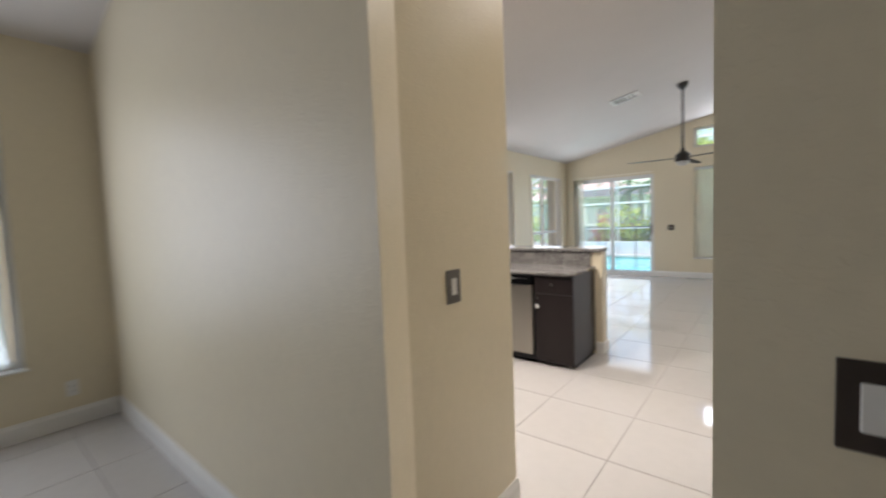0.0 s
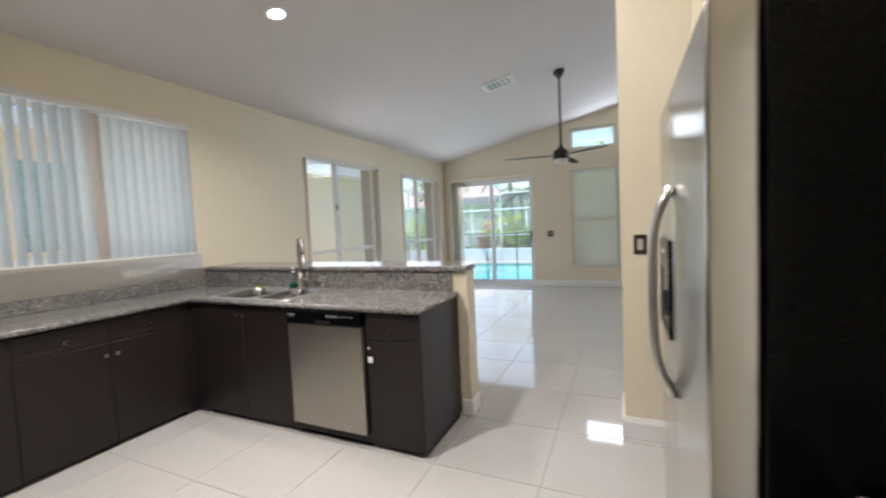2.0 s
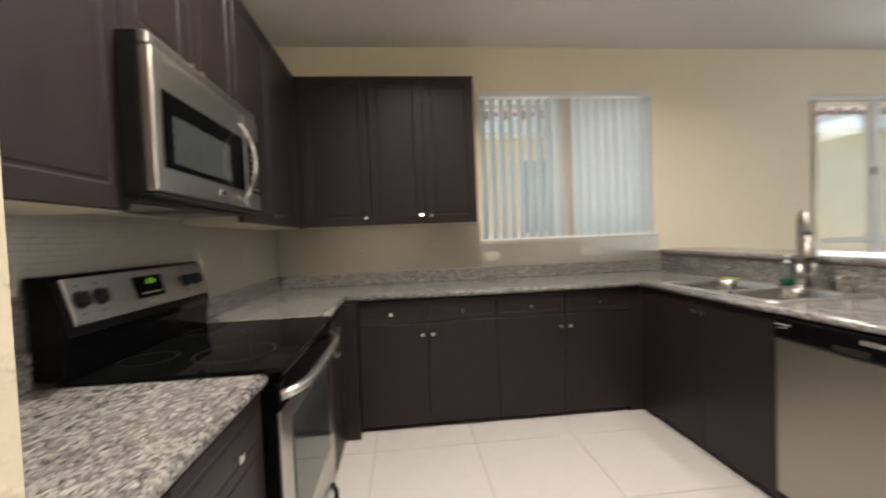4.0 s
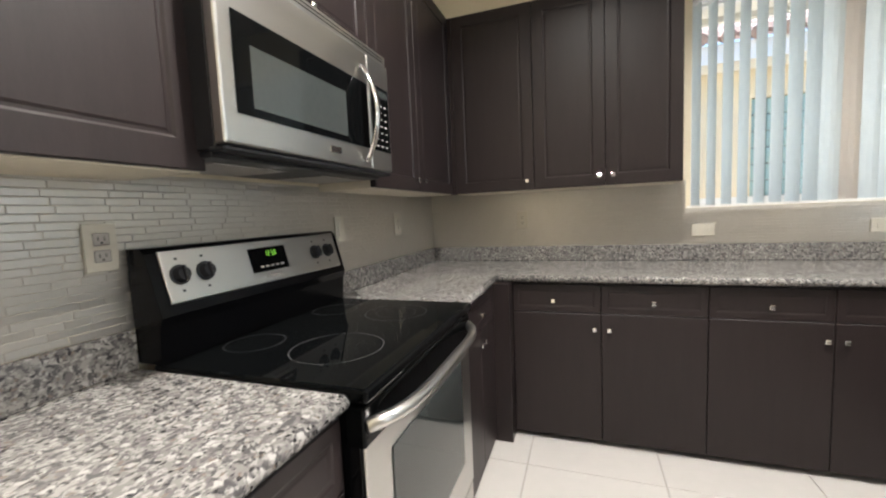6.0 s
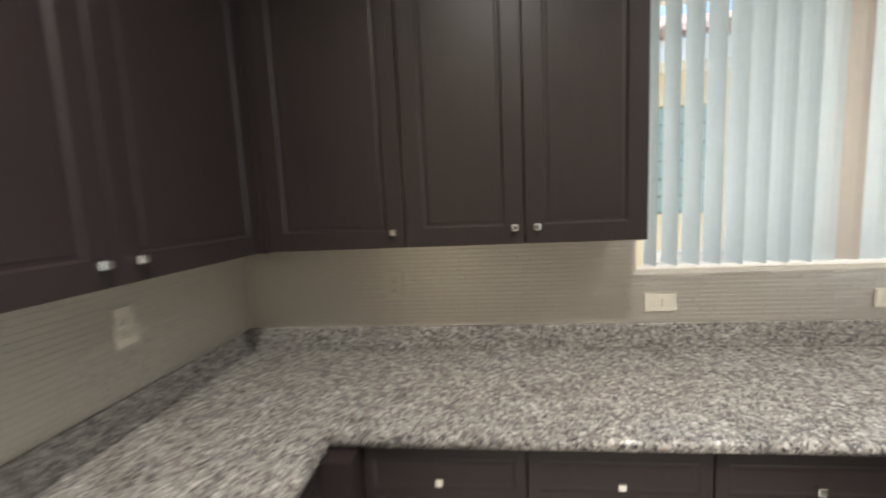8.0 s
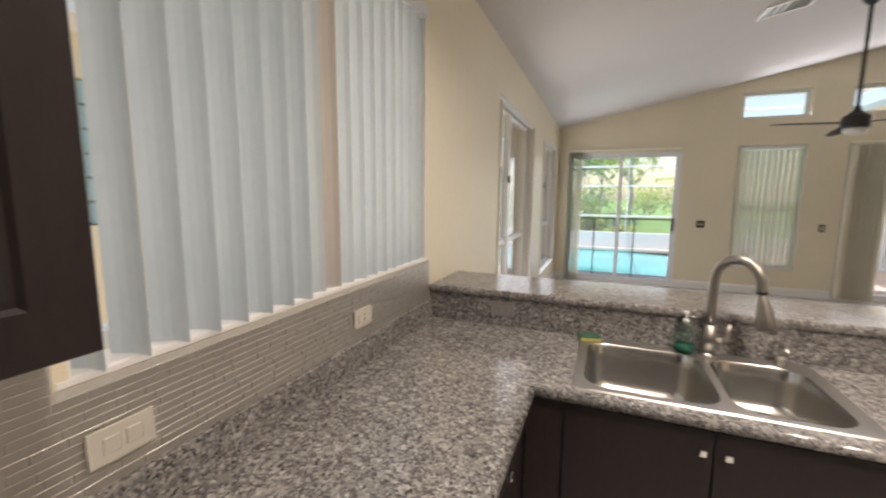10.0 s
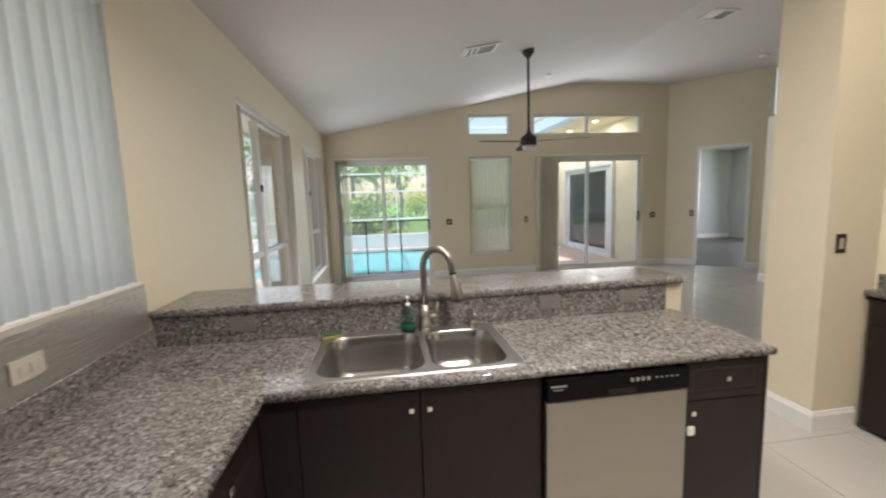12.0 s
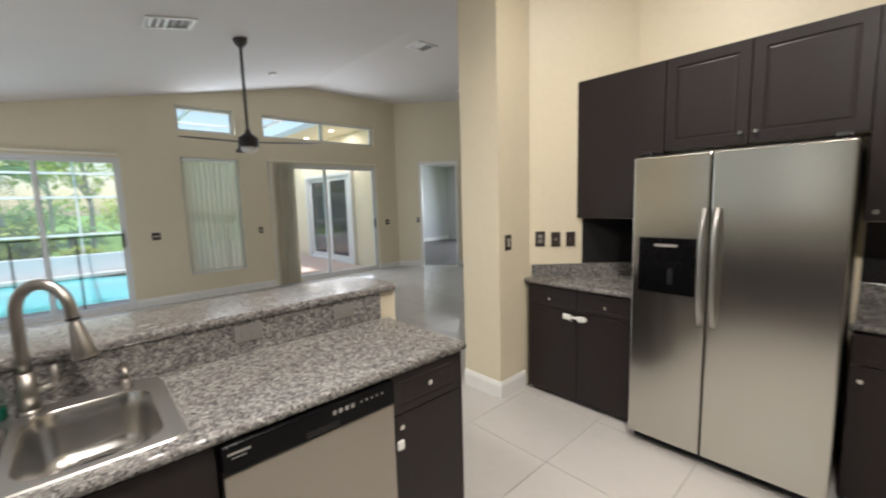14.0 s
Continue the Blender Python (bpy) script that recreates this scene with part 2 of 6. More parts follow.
BTILE = pmat("black_mosaic", (0.022, 0.021, 0.021), 0.22, var=0.3, fine=90, rvar=0.08)
SOAP = pmat("green_soap", (0.008, 0.085, 0.055), 0.12, var=0.05)
CLEAR = glass_mat("clear_plastic", (0.85, 0.93, 0.90))
SPONGE = pmat("yellow_sponge", (0.36, 0.33, 0.10), 0.9, var=0.2, bump=0.5, bump_scale=120)
SCRUB = pmat("green_scrub", (0.03, 0.085, 0.05), 0.95, var=0.25, bump=0.6, bump_scale=200)
LAMP = glow_mat("recessed_lamp_lens", (1.0, 0.93, 0.82), 14.0)
SOFFIT = glow_mat("soffit_lamp_lens", (1.0, 0.9, 0.74), 5.0)
LED = glow_mat("green_display", (0.42, 1.0, 0.08), 0.22)
BEDFLOOR = pmat("dark_bedroom_floor", (0.085, 0.075, 0.072), 0.4, var=0.2, stretch=(1, 8, 1))
BEDWALL = pmat("grey_bedroom_wall", (0.52, 0.53, 0.54), 0.7, var=0.03)
PAVER = pmat("patio_paver", (0.52, 0.40, 0.35), 0.85, var=0.25, scale=6, fine=50, bump=0.4, bump_scale=70)
DECK = pmat("pool_deck", (0.52, 0.47, 0.43), 0.85, var=0.12, bump=0.3)
WATER = pmat("pool_water", (0.10, 0.52, 0.56), 0.05, var=0.22, scale=1.4, fine=6, bump=0.25, bump_scale=5, rvar=0.02)
PATH_STONE = pmat("side_path", (0.66, 0.59, 0.49), 0.85, var=0.1, bump=0.2)
COPING = pmat("pool_coping", (0.62, 0.60, 0.57), 0.7, var=0.08)
GRASS = pmat("lawn", (0.16, 0.29, 0.055), 0.9, var=0.4, scale=1.2, fine=40, bump=0.6, bump_scale=60)
STUCCO = pmat("stucco_cream", (0.82, 0.72, 0.53), 0.9, var=0.06, bump=0.3, bump_scale=90)
STUCCOW = pmat("stucco_white", (0.66, 0.67, 0.70), 0.85, var=0.06, bump=0.3, bump_scale=90)
# greyed copy of the cream stucco: shade of the window surrounds as colour
STUCCO_SHADE = pmat("stucco_shaded", (0.42, 0.40, 0.37), 0.9, var=0.08, bump=0.3, bump_scale=90)
ROOF = pmat("roof_tile", (0.36, 0.26, 0.22), 0.8, var=0.3, scale=3, fine=20, bump=0.4, bump_scale=30)
GBLOCK = pmat("glass_block", (0.36, 0.52, 0.53), 0.12, var=0.2, scale=8)
BARK = pmat("bark", (0.34, 0.30, 0.25), 0.95, var=0.35, bump=0.8, bump_scale=30)
LEAF = thin_mat("leaf_green", (0.22, 0.36, 0.09), 0.45, 0.55)
LEAFY = thin_mat("leaf_yellow_green", (0.46, 0.54, 0.11), 0.5, 0.55)
LEAFR = thin_mat("leaf_red", (0.40, 0.12, 0.08), 0.3, 0.5)
LEAFD = thin_mat("leaf_dark", (0.13, 0.23, 0.07), 0.4, 0.5)
SCREEN = screen_mat("insect_screen", (0.54, 0.51, 0.46), 0.10)
CAGE = screen_mat("enclosure_screen", (0.72, 0.76, 0.80), 0.15)
MESHF = glass_mat("fence_mesh", (0.88, 0.89, 0.90), 0.6)

for m, level in ((DARK, 0.30), (BLACK, 0.13), (BGLASS, 0.11), (TOE, 0.3), (BLACKP, 0.35), (TILE, 0.62)):
    m.node_tree.nodes["Principled BSDF"].inputs["Specular IOR Level"].default_value = level

# ---- mesh helpers ----


def bm_box(x0, x1, y0, y1, z0, z1, bev=0.0, seg=1, bm=None):
    own = bm is None
    b = bmesh.new()
    bmesh.ops.create_cube(b, size=1.0, matrix=Matrix.Translation(((x0 + x1) / 2, (y0 + y1) / 2, (z0 + z1) / 2)) @ Matrix.Diagonal((abs(x1 - x0), abs(y1 - y0), abs(z1 - z0), 1)))
    if bev:
        bmesh.ops.bevel(b, geom=b.edges[:], offset=bev, segments=seg, profile=0.5, affect="EDGES")
    if own:
        return b
    return join(bm, b)


def join(a, b):
    me = bpy.data.meshes.new("tmp")
    b.to_mesh(me)
    a.from_mesh(me)
    b.free()
    bpy.data.meshes.remove(me)
    return a


def bm_cyl(p, q, r, r2=None, seg=20, bm=None):
    p, q = Vector(p), Vector(q)
    b = bmesh.new()
    d = q - p
    m = Matrix.Translation((p + q) / 2) @ d.to_track_quat("Z", "Y").to_matrix().to_4x4()
    bmesh.ops.create_cone(b, cap_ends=True, segments=seg, radius1=r, radius2=r if r2 is None else r2, depth=d.length, matrix=m)
    return b if bm is None else join(bm, b)


def bm_ball(c, r, sx=1, sy=1, sz=1, bm=None, u=16, v=10):
    b = bmesh.new()
    bmesh.ops.create_uvsphere(b, u_segments=u, v_segments=v, radius=r, matrix=Matrix.Translation(c) @ Matrix.Diagonal((sx, sy, sz, 1)))
    return b if bm is None else join(bm, b)


def bm_tube(pts, r, seg=10, bm=None, rs=None):
    """A round tube along points."""
    b = bmesh.new()
    pts = [Vector(p) for p in pts]
    rings = []
    up = Vector((0.13, 0.31, 0.94))
    for i, p in enumerate(pts):
        d = (pts[min(i + 1, len(pts) - 1)] - pts[max(i - 1, 0)]).normalized()
        s = d.cross(up).normalized()
        t = d.cross(s).normalized()
        rad = rs[i] if rs else r
        rings.append([b.verts.new(p + rad * (math.cos(a) * s + math.sin(a) * t)) for a in [2 * math.pi * k / seg for k in range(seg)]])
    for a, c in zip(rings, rings[1:]):
        for k in range(seg):
            b.faces.new((a[k], a[(k + 1) % seg], c[(k + 1) % seg], c[k]))
    b.faces.new(rings[0][::-1])
    b.faces.new(rings[-1])
    bmesh.ops.recalc_face_normals(b, faces=b.faces)
    return b if bm is None else join(bm, b)


def bm_prism(poly, z0, z1, bev=0.0):
    """An upright prism over a plan outline."""
    b = bmesh.new()
    f = b.faces.new([b.verts.new((x, y, z0)) for x, y in poly])
    top = bmesh.ops.extrude_face_region(b, geom=[f])
    bmesh.ops.translate(b, verts=[v for v in top["geom"] if isinstance(v, bmesh.types.BMVert)], vec=(0, 0, z1 - z0))
    bmesh.ops.recalc_face_normals(b, faces=b.faces)
    if bev:
        bmesh.ops.bevel(b, geom=[e for e in b.edges if abs(e.verts[0].co.z - e.verts[1].co.z) < 1e-6], offset=bev, segments=2, profile=0.5, affect="EDGES")
    return b


def bm_grid(us, vs, hole, w0, w1, put):
    """A slab on a grid of cells, of which hole(u, v) is left out; put(u, v, w) gives the place."""
    b = bmesh.new()
    seen = {}

    def vert(i, j, k):
        if (i, j, k) not in seen:
            seen[i, j, k] = b.verts.new(put(us[i], vs[j], (w0, w1)[k]))
        return seen[i, j, k]

    full = {(i, j) for i in range(len(us) - 1) for j in range(len(vs) - 1) if not hole((us[i] + us[i + 1]) / 2, (vs[j] + vs[j + 1]) / 2)}
    for i, j in full:
        for k in (0, 1):
            b.faces.new([vert(i, j, k), vert(i + 1, j, k), vert(i + 1, j + 1, k), vert(i, j + 1, k)])
        for di, dj, a, c in ((-1, 0, (i, j), (i, j + 1)), (1, 0, (i + 1, j), (i + 1, j + 1)), (0, -1, (i, j), (i + 1, j)), (0, 1, (i, j + 1), (i + 1, j + 1))):
            if (i + di, j + dj) not in full:
                b.faces.new([vert(*a, 0), vert(*c, 0), vert(*c, 1), vert(*a, 1)])
    bmesh.ops.recalc_face_normals(b, faces=b.faces)
    return b


def mesh_of(name, bm, material, smooth=False):
    me = bpy.data.meshes.new(name)
    bm.to_mesh(me)
    bm.free()
    me.materials.append(material)
    if smooth:
        for p in me.polygons:
            p.use_smooth = True
    return me


def thing(name, at, label, category, group="", kind=""):
    ob = new(name)
    ob.location = at
    ob.empty_display_size = 0.1
    return tagged(ob, label, category, group, kind)


def part(name, bm, material, parent, label="", smooth=False):
    ob = new(name, mesh_of(name, bm, material, smooth))
    ob.parent = parent
    if parent.type == "EMPTY":
        ob.matrix_parent_inverse = parent.matrix_basis.inverted()
    return tagged(ob, label)


def solid(name, bm, material, label, category, kind="", group="", smooth=False):
    return tagged(new(name, mesh_of(name, bm, material, smooth)), label, category, group, kind)


def struct(name, bm, material, label="", category="", smooth=False):
    return solid(name, bm, material, label or name.replace("_", " "), category or name.split("_")[0], "structure", smooth=smooth)


# ---- structure ----
XW, YS, YP = -4.42, 1.87, 11.12  # inner faces: window wall, range wall, pool wall


def ceil_z(x):
    return min(3.83, 2.82 + 0.2015 * (x - XW))


WIN_K = (3.54, 5.04, 1.24, 2.462)
WIN_1 = (6.54, 8.32, 0.42, 2.42)
WIN_2 = (9.07, 10.75, 0.42, 2.41)
WIN_F = (-1.55, 1.23, 0.5, 2.40)
SIDE = (WIN_F, WIN_K, WIN_1, WIN_2)
DOOR_A = (-4.24, -2.39, 0.0, 2.35)
DOOR_B = (-0.22, 2.19, 0.0, 2.36)
WIN_C = (-1.61, -0.72, 0.44, 2.40)
TR_1 = (-1.61, -0.73, 2.82, 3.24)
TR_2 = (-0.25, 2.16, 2.82, 3.24)
POOLSIDE = (DOOR_A, DOOR_B, WIN_C, TR_1, TR_2)


def inside(holes):
    return lambda u, v: any(a < u < b and c < v < d for a, b, c, d in holes)


def cuts(lo, hi, holes, k):
    return sorted({lo, hi, *[h[k] for h in holes], *[h[k + 1] for h in holes]})


struct("wall_west", bm_grid(cuts(-3.2, 11.32, SIDE, 0), cuts(-0.15, 2.95, SIDE, 2), inside(SIDE), XW - 0.2, XW, lambda u, v, w: (w, u, v)), WALL, "cream knockdown-textured wall with four windows", "wall")
struct("wall_north", bm_grid(cuts(XW, 2.75, POOLSIDE, 0), cuts(-0.15, 3.95, POOLSIDE, 2), inside(POOLSIDE), YP, YP + 0.2, lambda u, v, w: (u, w, v)), WALL, "cream wall with sliding doors and high transom windows", "wall")
struct("wall_south", bm_prism([(XW, 1.74), (-1.226, 1.74), (-1.30, 1.90), (-1.32, 1.94), (-1.32, 2.652), (-1.396, 2.652), (-1.396, YS), (XW, YS)], -0.05, 3.75), WALL, "cream textured wall behind the range with a stub end", "wall")
struct("wall_foyer", bm_prism([(-0.42, 1.69), (4.3, 1.69), (4.3, 1.82), (-0.42, 1.82)], -0.05, 3.95), WALL, "cream foyer wall stub beside the pantry", "wall")
PANTRY = (2.02, 2.80, -0.1, 2.06)
struct("wall_pantry", bm_grid(cuts(1.82, 2.875, [PANTRY], 0), [-0.05, 2.06, 3.95], inside([PANTRY]), -0.27, -0.15, lambda u, v, w: (w, u, v)), WALL, "cream pantry wall with a door opening", "wall")
struct("wall_pantry_side", bm_box(-0.15, 0.33, 2.775, 2.875, -0.05, 3.95), WALL, "cream side wall of the pantry", "wall")
struct("wall_fridge", bm_box(0.33, 0.45, 1.82, 4.60, -0.05, 3.95), WALL, "cream wall behind the refrigerator", "wall")
struct("wall_column", bm_prism([(-0.66, 5.18), (-0.27, 5.18), (0.33, 4.60), (0.45, 4.60), (4.3, 4.60), (4.3, 5.56), (-0.66, 5.56)], -0.05, 3.95), WALL, "cream wall end with an angled face beside the refrigerator", "wall")
DOOR_H = (0.60, 1.40, -0.1, 2.42)
D = math.sqrt(0.5)
struct("wall_angled", bm_grid(cuts(0.0, 1.75, [DOOR_H], 0), [-0.05, 2.42, 3.95], inside([DOOR_H]), 0.0, 0.12, lambda u, v, w: (2.75 + D * u + D * w, YP - D * u + D * w, v)), WALL, "cream angled wall with an open doorway", "wall")
struct("wall_east", bm_box(4.3, 4.42, -3.2, 9.95, -0.05, 3.95), WALL, "cream far wall", "wall")
struct("wall_hall", bm_prism([(3.0, 5.56), (3.14, 5.56), (3.14, 9.07), (3.0, 9.07)], -0.05, 2.75, 0.03), WALL, "cream partition with a rounded top", "wall")
struct("wall_entry", bm_box(XW, 4.3, -3.2, -3.05, -0.05, 3.95), WALL, "plain cream wall behind the foyer", "wall")
# bedroom beyond the angled doorway
struct("wall_bedroom", bm_grid([3.6, 8.2], [-0.05, 3.0], lambda u, v: False, 0.0, 0.1, lambda u, v, w: (u, 15.2 + w, v)), BEDWALL, "pale grey bedroom wall", "wall")
# the opening in the side wall is unseen, added beside the bedroom's lamp
struct("wall_bedroom_side", bm_grid([8.6, 11.5, 13.5, 15.3], [-0.05, 0.8, 2.4, 3.0], lambda u, v: 11.5 < u < 13.5 and 0.8 < v < 2.4, 8.2, 8.3, lambda u, v, w: (w, u, v)), BEDWALL, "pale grey bedroom side wall", "wall")
struct("floor_bedroom", bm_prism([(2.83, 11.2), (4.06, 9.96), (8.2, 8.6), (8.2, 15.2), (2.7, 15.2)], -0.06, 0.004), BEDFLOOR, "dark bedroom floor", "floor")
struct("ceiling_bedroom", bm_prism([(2.9, 11.32), (4.2, 10.05), (8.2, 8.6), (8.2, 15.3), (2.9, 15.3)], 2.9, 3.0), CEIL, "white bedroom ceiling", "ceiling")
struct("baseboard_bedroom", bm_box(2.9, 8.2, 15.17, 15.198, 0.004, 0.14), TRIM, "white bedroom baseboard", "baseboard")

b = bmesh.new()
xs = [XW - 0.2, XW, 0.592, 4.42]
rows = [[b.verts.new((x, y, ceil_z(x))) for x in xs] + [b.verts.new((x, y, ceil_z(x) + 0.1)) for x in xs] for y in (-3.2, 11.32)]
for i in range(3):
    b.faces.new((rows[0][i], rows[0][i + 1], rows[1][i + 1], rows[1][i]))
    b.faces.new((rows[0][i + 4], rows[0][i + 5], rows[1][i + 5], rows[1][i + 4]))
    for r in rows:
        b.faces.new((r[i], r[i + 1], r[i + 5], r[i + 4]))
for i in (0, 3):
    b.faces.new((rows[0][i], rows[1][i], rows[1][i + 4], rows[0][i + 4]))
bmesh.ops.recalc_face_normals(b, faces=b.faces)
struct("ceiling", b, CEIL, "white vaulted ceiling sloping up from the window wall", "ceiling")


def baseboard(p, q, side):
    """A baseboard from p to q on the plan; side: +1 or -1, the way it stands off the wall."""
    p, q = Vector((*p, 0)), Vector((*q, 0))
    d = (q - p).normalized()
    nrm = Vector((-d.y, d.x, 0)) * side
    bm = bmesh.new()
    prof = ((0, 0.002), (0.016, 0.002), (0.016, 0.105), (0.010, 0.122), (0.007, 0.135), (0, 0.135))
    ends = [[bm.verts.new(e + nrm * (o - 0.001) + Vector((0, 0, z))) for o, z in prof] for e in (p, q)]
    for k in range(6):
        bm.faces.new((ends[0][k], ends[0][(k + 1) % 6], ends[1][(k + 1) % 6], ends[1][k]))
    bm.faces.new(ends[0])
    bm.faces.new(ends[1][::-1])
    bmesh.ops.recalc_face_normals(bm, faces=bm.faces)
    struct("baseboard", bm, TRIM, "white moulded baseboard", "baseboard")


for p, q, s in (((XW, 5.30), (XW, YP), -1), ((-4.40, YP), (DOOR_A[0], YP), -1), ((DOOR_A[1], YP), (DOOR_B[0], YP), -1), ((DOOR_B[1], YP), (2.75, YP), -1), ((XW, 1.74), (-1.24, 1.74), -1),
                ((-1.32, 1.96), (-1.32, 2.66), -1), ((-1.336, 2.652), (-1.396, 2.652), 1), ((XW, -3), (XW, 1.72), -1), ((-0.66, 5.56), (-0.66, 5.164), -1), ((-0.66, 5.18), (-0.345, 5.18), -1),
                ((-0.42, 1.69), (2.5, 1.69), -1), ((2.75, YP), (2.75 + 0.54 * D, YP - 0.54 * D), -1), ((2.75 + 1.46 * D, YP - 1.46 * D), (2.75 + 1.7 * D, YP - 1.7 * D), -1), ((3.0, 5.6), (3.0, 9.07), 1), ((-0.66, 5.56), (3.0, 5.56), 1)):
    baseboard(p, q, s)


def casing(u0, u1, z1, put, name="door_casing"):
    bm = bm_grid([u0 - 0.06, u0, u1, u1 + 0.06], [0.0, z1, z1 + 0.06], lambda u, v: u0 < u < u1 and v < z1, -0.018, 0.001, put)
    struct(name, bm, TRIM, "white painted door casing", "trim")


casing(*DOOR_H[:2], 2.42, lambda u, v, w: (2.75 + D * u + D * w, YP - D * u + D * w, v))

# ---- windows and doors ----


def window_unit(name, hole, put, bars_u=(), bars_v=(), depth=(0.09, 0.15), label="", sill=True, fw=0.045, screens=(), sill_out=0.018, sill_drop=0.010, liner=False):
    """A framed window in a wall opening; put(u, v, w) with w metres behind the inner wall face."""
    u0, u1, v0, v1 = hole
    cu, cv = (u0 + u1) / 2, (v0 + v1) / 2
    ob = thing(name, put(cu, v0, 0.12), label, "window", kind="structure")
    part("window_frame", bm_grid([u0, u0 + fw, u1 - fw, u1], [v0, v0 + fw, v1 - fw, v1], lambda u, v: u0 + fw < u < u1 - fw and v0 + fw < v < v1 - fw, *depth, put), ALU, ob)
    for u, w in bars_u:
        part("mullion", bm_grid([u - w / 2, u + w / 2], [v0 + fw, v1 - fw], lambda a, c: False, depth[0] - 0.006, depth[1] - 0.01, put), ALU, ob)
    for v, w in bars_v:
        part("rail", bm_grid([u0 + fw, u1 - fw], [v - w / 2, v + w / 2], lambda a, c: False, depth[0] + 0.006, depth[1] - 0.012, put), ALU, ob)
    mid = (depth[0] + depth[1]) / 2
    edges = [u0 + fw, *[u for u, _ in bars_u], u1 - fw]
    for a, c in zip(edges, edges[1:]):
        pane = part("pane", bm_grid([a, c], [v0 + fw, v1 - fw], lambda x, y: False, mid, mid + 0.004, put), GLASS, ob)
        pane.visible_shadow = False
    for a, c, e, f in screens:
        part("insect_screen", bm_grid([a, c], [e, f], lambda x, y: False, depth[1] + 0.004, depth[1] + 0.006, put), SCREEN, ob, "grey insect screen")
    if liner:
        part("reveal", bm_grid([u0, u0 + 0.004, u1 - 0.004, u1], [v0 + 0.003, v0 + 0.006, v1 - 0.004, v1], lambda u, v: u0 + 0.004 < u < u1 - 0.004 and v0 + 0.006 < v < v1 - 0.004, 0.001, depth[0], put), TRIM, ob, "white painted reveal")
    if sill:
        part("window_sill", bm_grid([u0 - 0.02, u1 + 0.02], [v0 - sill_drop, v0 + 0.003], lambda a, c: False, -sill_out, depth[0], put), TRIM, ob, "white stone window sill")
    return ob


def west(u, v, w):
    return (XW - w, u, v)


def north(u, v, w):
    return (u, YP + w, v)


window_unit("window_1", WIN_K, west, [(4.27, 0.07)], label="white-framed kitchen window behind vertical blinds", sill_out=0.003, sill_drop=0.008, liner=True)
window_unit("window_2", WIN_1, west, [(7.31, 0.075)], [(1.10, 0.05)], screens=[(7.31, 8.28, 0.46, 2.38), (6.58, 7.305, 0.46, 1.10)], label="tall white-framed side window with a low rail", liner=True)
window_unit("window_3", WIN_2, west, [(9.85, 0.075)], [(1.10, 0.05)], screens=[(9.85, 10.71, 0.46, 2.37), (9.11, 9.845, 0.46, 1.10)], label="tall white-framed side window near the corner", liner=True)
window_unit("window_4", WIN_F, west, [(0.39, 0.06)], label="front room window with white frame")
window_unit("window_5", WIN_C, north, [], [(1.4, 0.04)], label="narrow window behind closed vertical blinds")
window_unit("window_6", TR_1, north, label="small high transom window", sill=False)
window_unit("window_7", TR_2, north, [(0.95, 0.05)], label="wide high transom window in two lights", sill=False)
# window latches
for y in (7.275, 9.815):
    solid("window_latch", bm_box(XW - 0.083, XW - 0.062, y - 0.012, y + 0.012, 1.70, 1.77, 0.004), BLACKP, "small black latch on the window stile", "latch")


def sliding_door(name, hole, split, label):
    u0, u1, v0, v1 = hole
    ob = thing(name, north((u0 + u1) / 2, 0, 0.1), label, "sliding door", kind="structure")
    part("door_frame", bm_grid([u0, u0 + 0.03, u1 - 0.03, u1], [0.0, 0.035, v1 - 0.035, v1], lambda u, v: u0 + 0.03 < u < u1 - 0.03 and 0.035 < v < v1 - 0.035, 0.04, 0.17, north), ALU, ob)
    for k, (a, c, w0) in enumerate(((u0 + 0.03, split + 0.03, 0.11), (split - 0.03, u1 - 0.03, 0.055))):
        leaf = part("sash", bm_grid([a, a + 0.05, c - 0.05, c], [0.035, 0.095, v1 - 0.085, v1 - 0.035], lambda u, v: a + 0.05 < u < c - 0.05 and 0.095 < v < v1 - 0.085, w0, w0 + 0.045, north), ALU, ob)
        pane = part("pane", bm_grid([a + 0.045, c - 0.045], [0.09, v1 - 0.08], lambda u, v: False, w0 + 0.02, w0 + 0.025, north), GLASS, leaf)
        pane.visible_shadow = False
        if k == 1:
            part("handle", bm_box(c - 0.055, c - 0.025, YP + 0.02, YP + 0.056, 0.98, 1.20, 0.006), BRONZE, leaf, "dark bronze pull handle")
    return ob


sliding_door("door_1", DOOR_A, -3.33, "white sliding glass door to the pool")
sliding_door("door_2", DOOR_B, 0.97, "white sliding glass door to the covered patio")


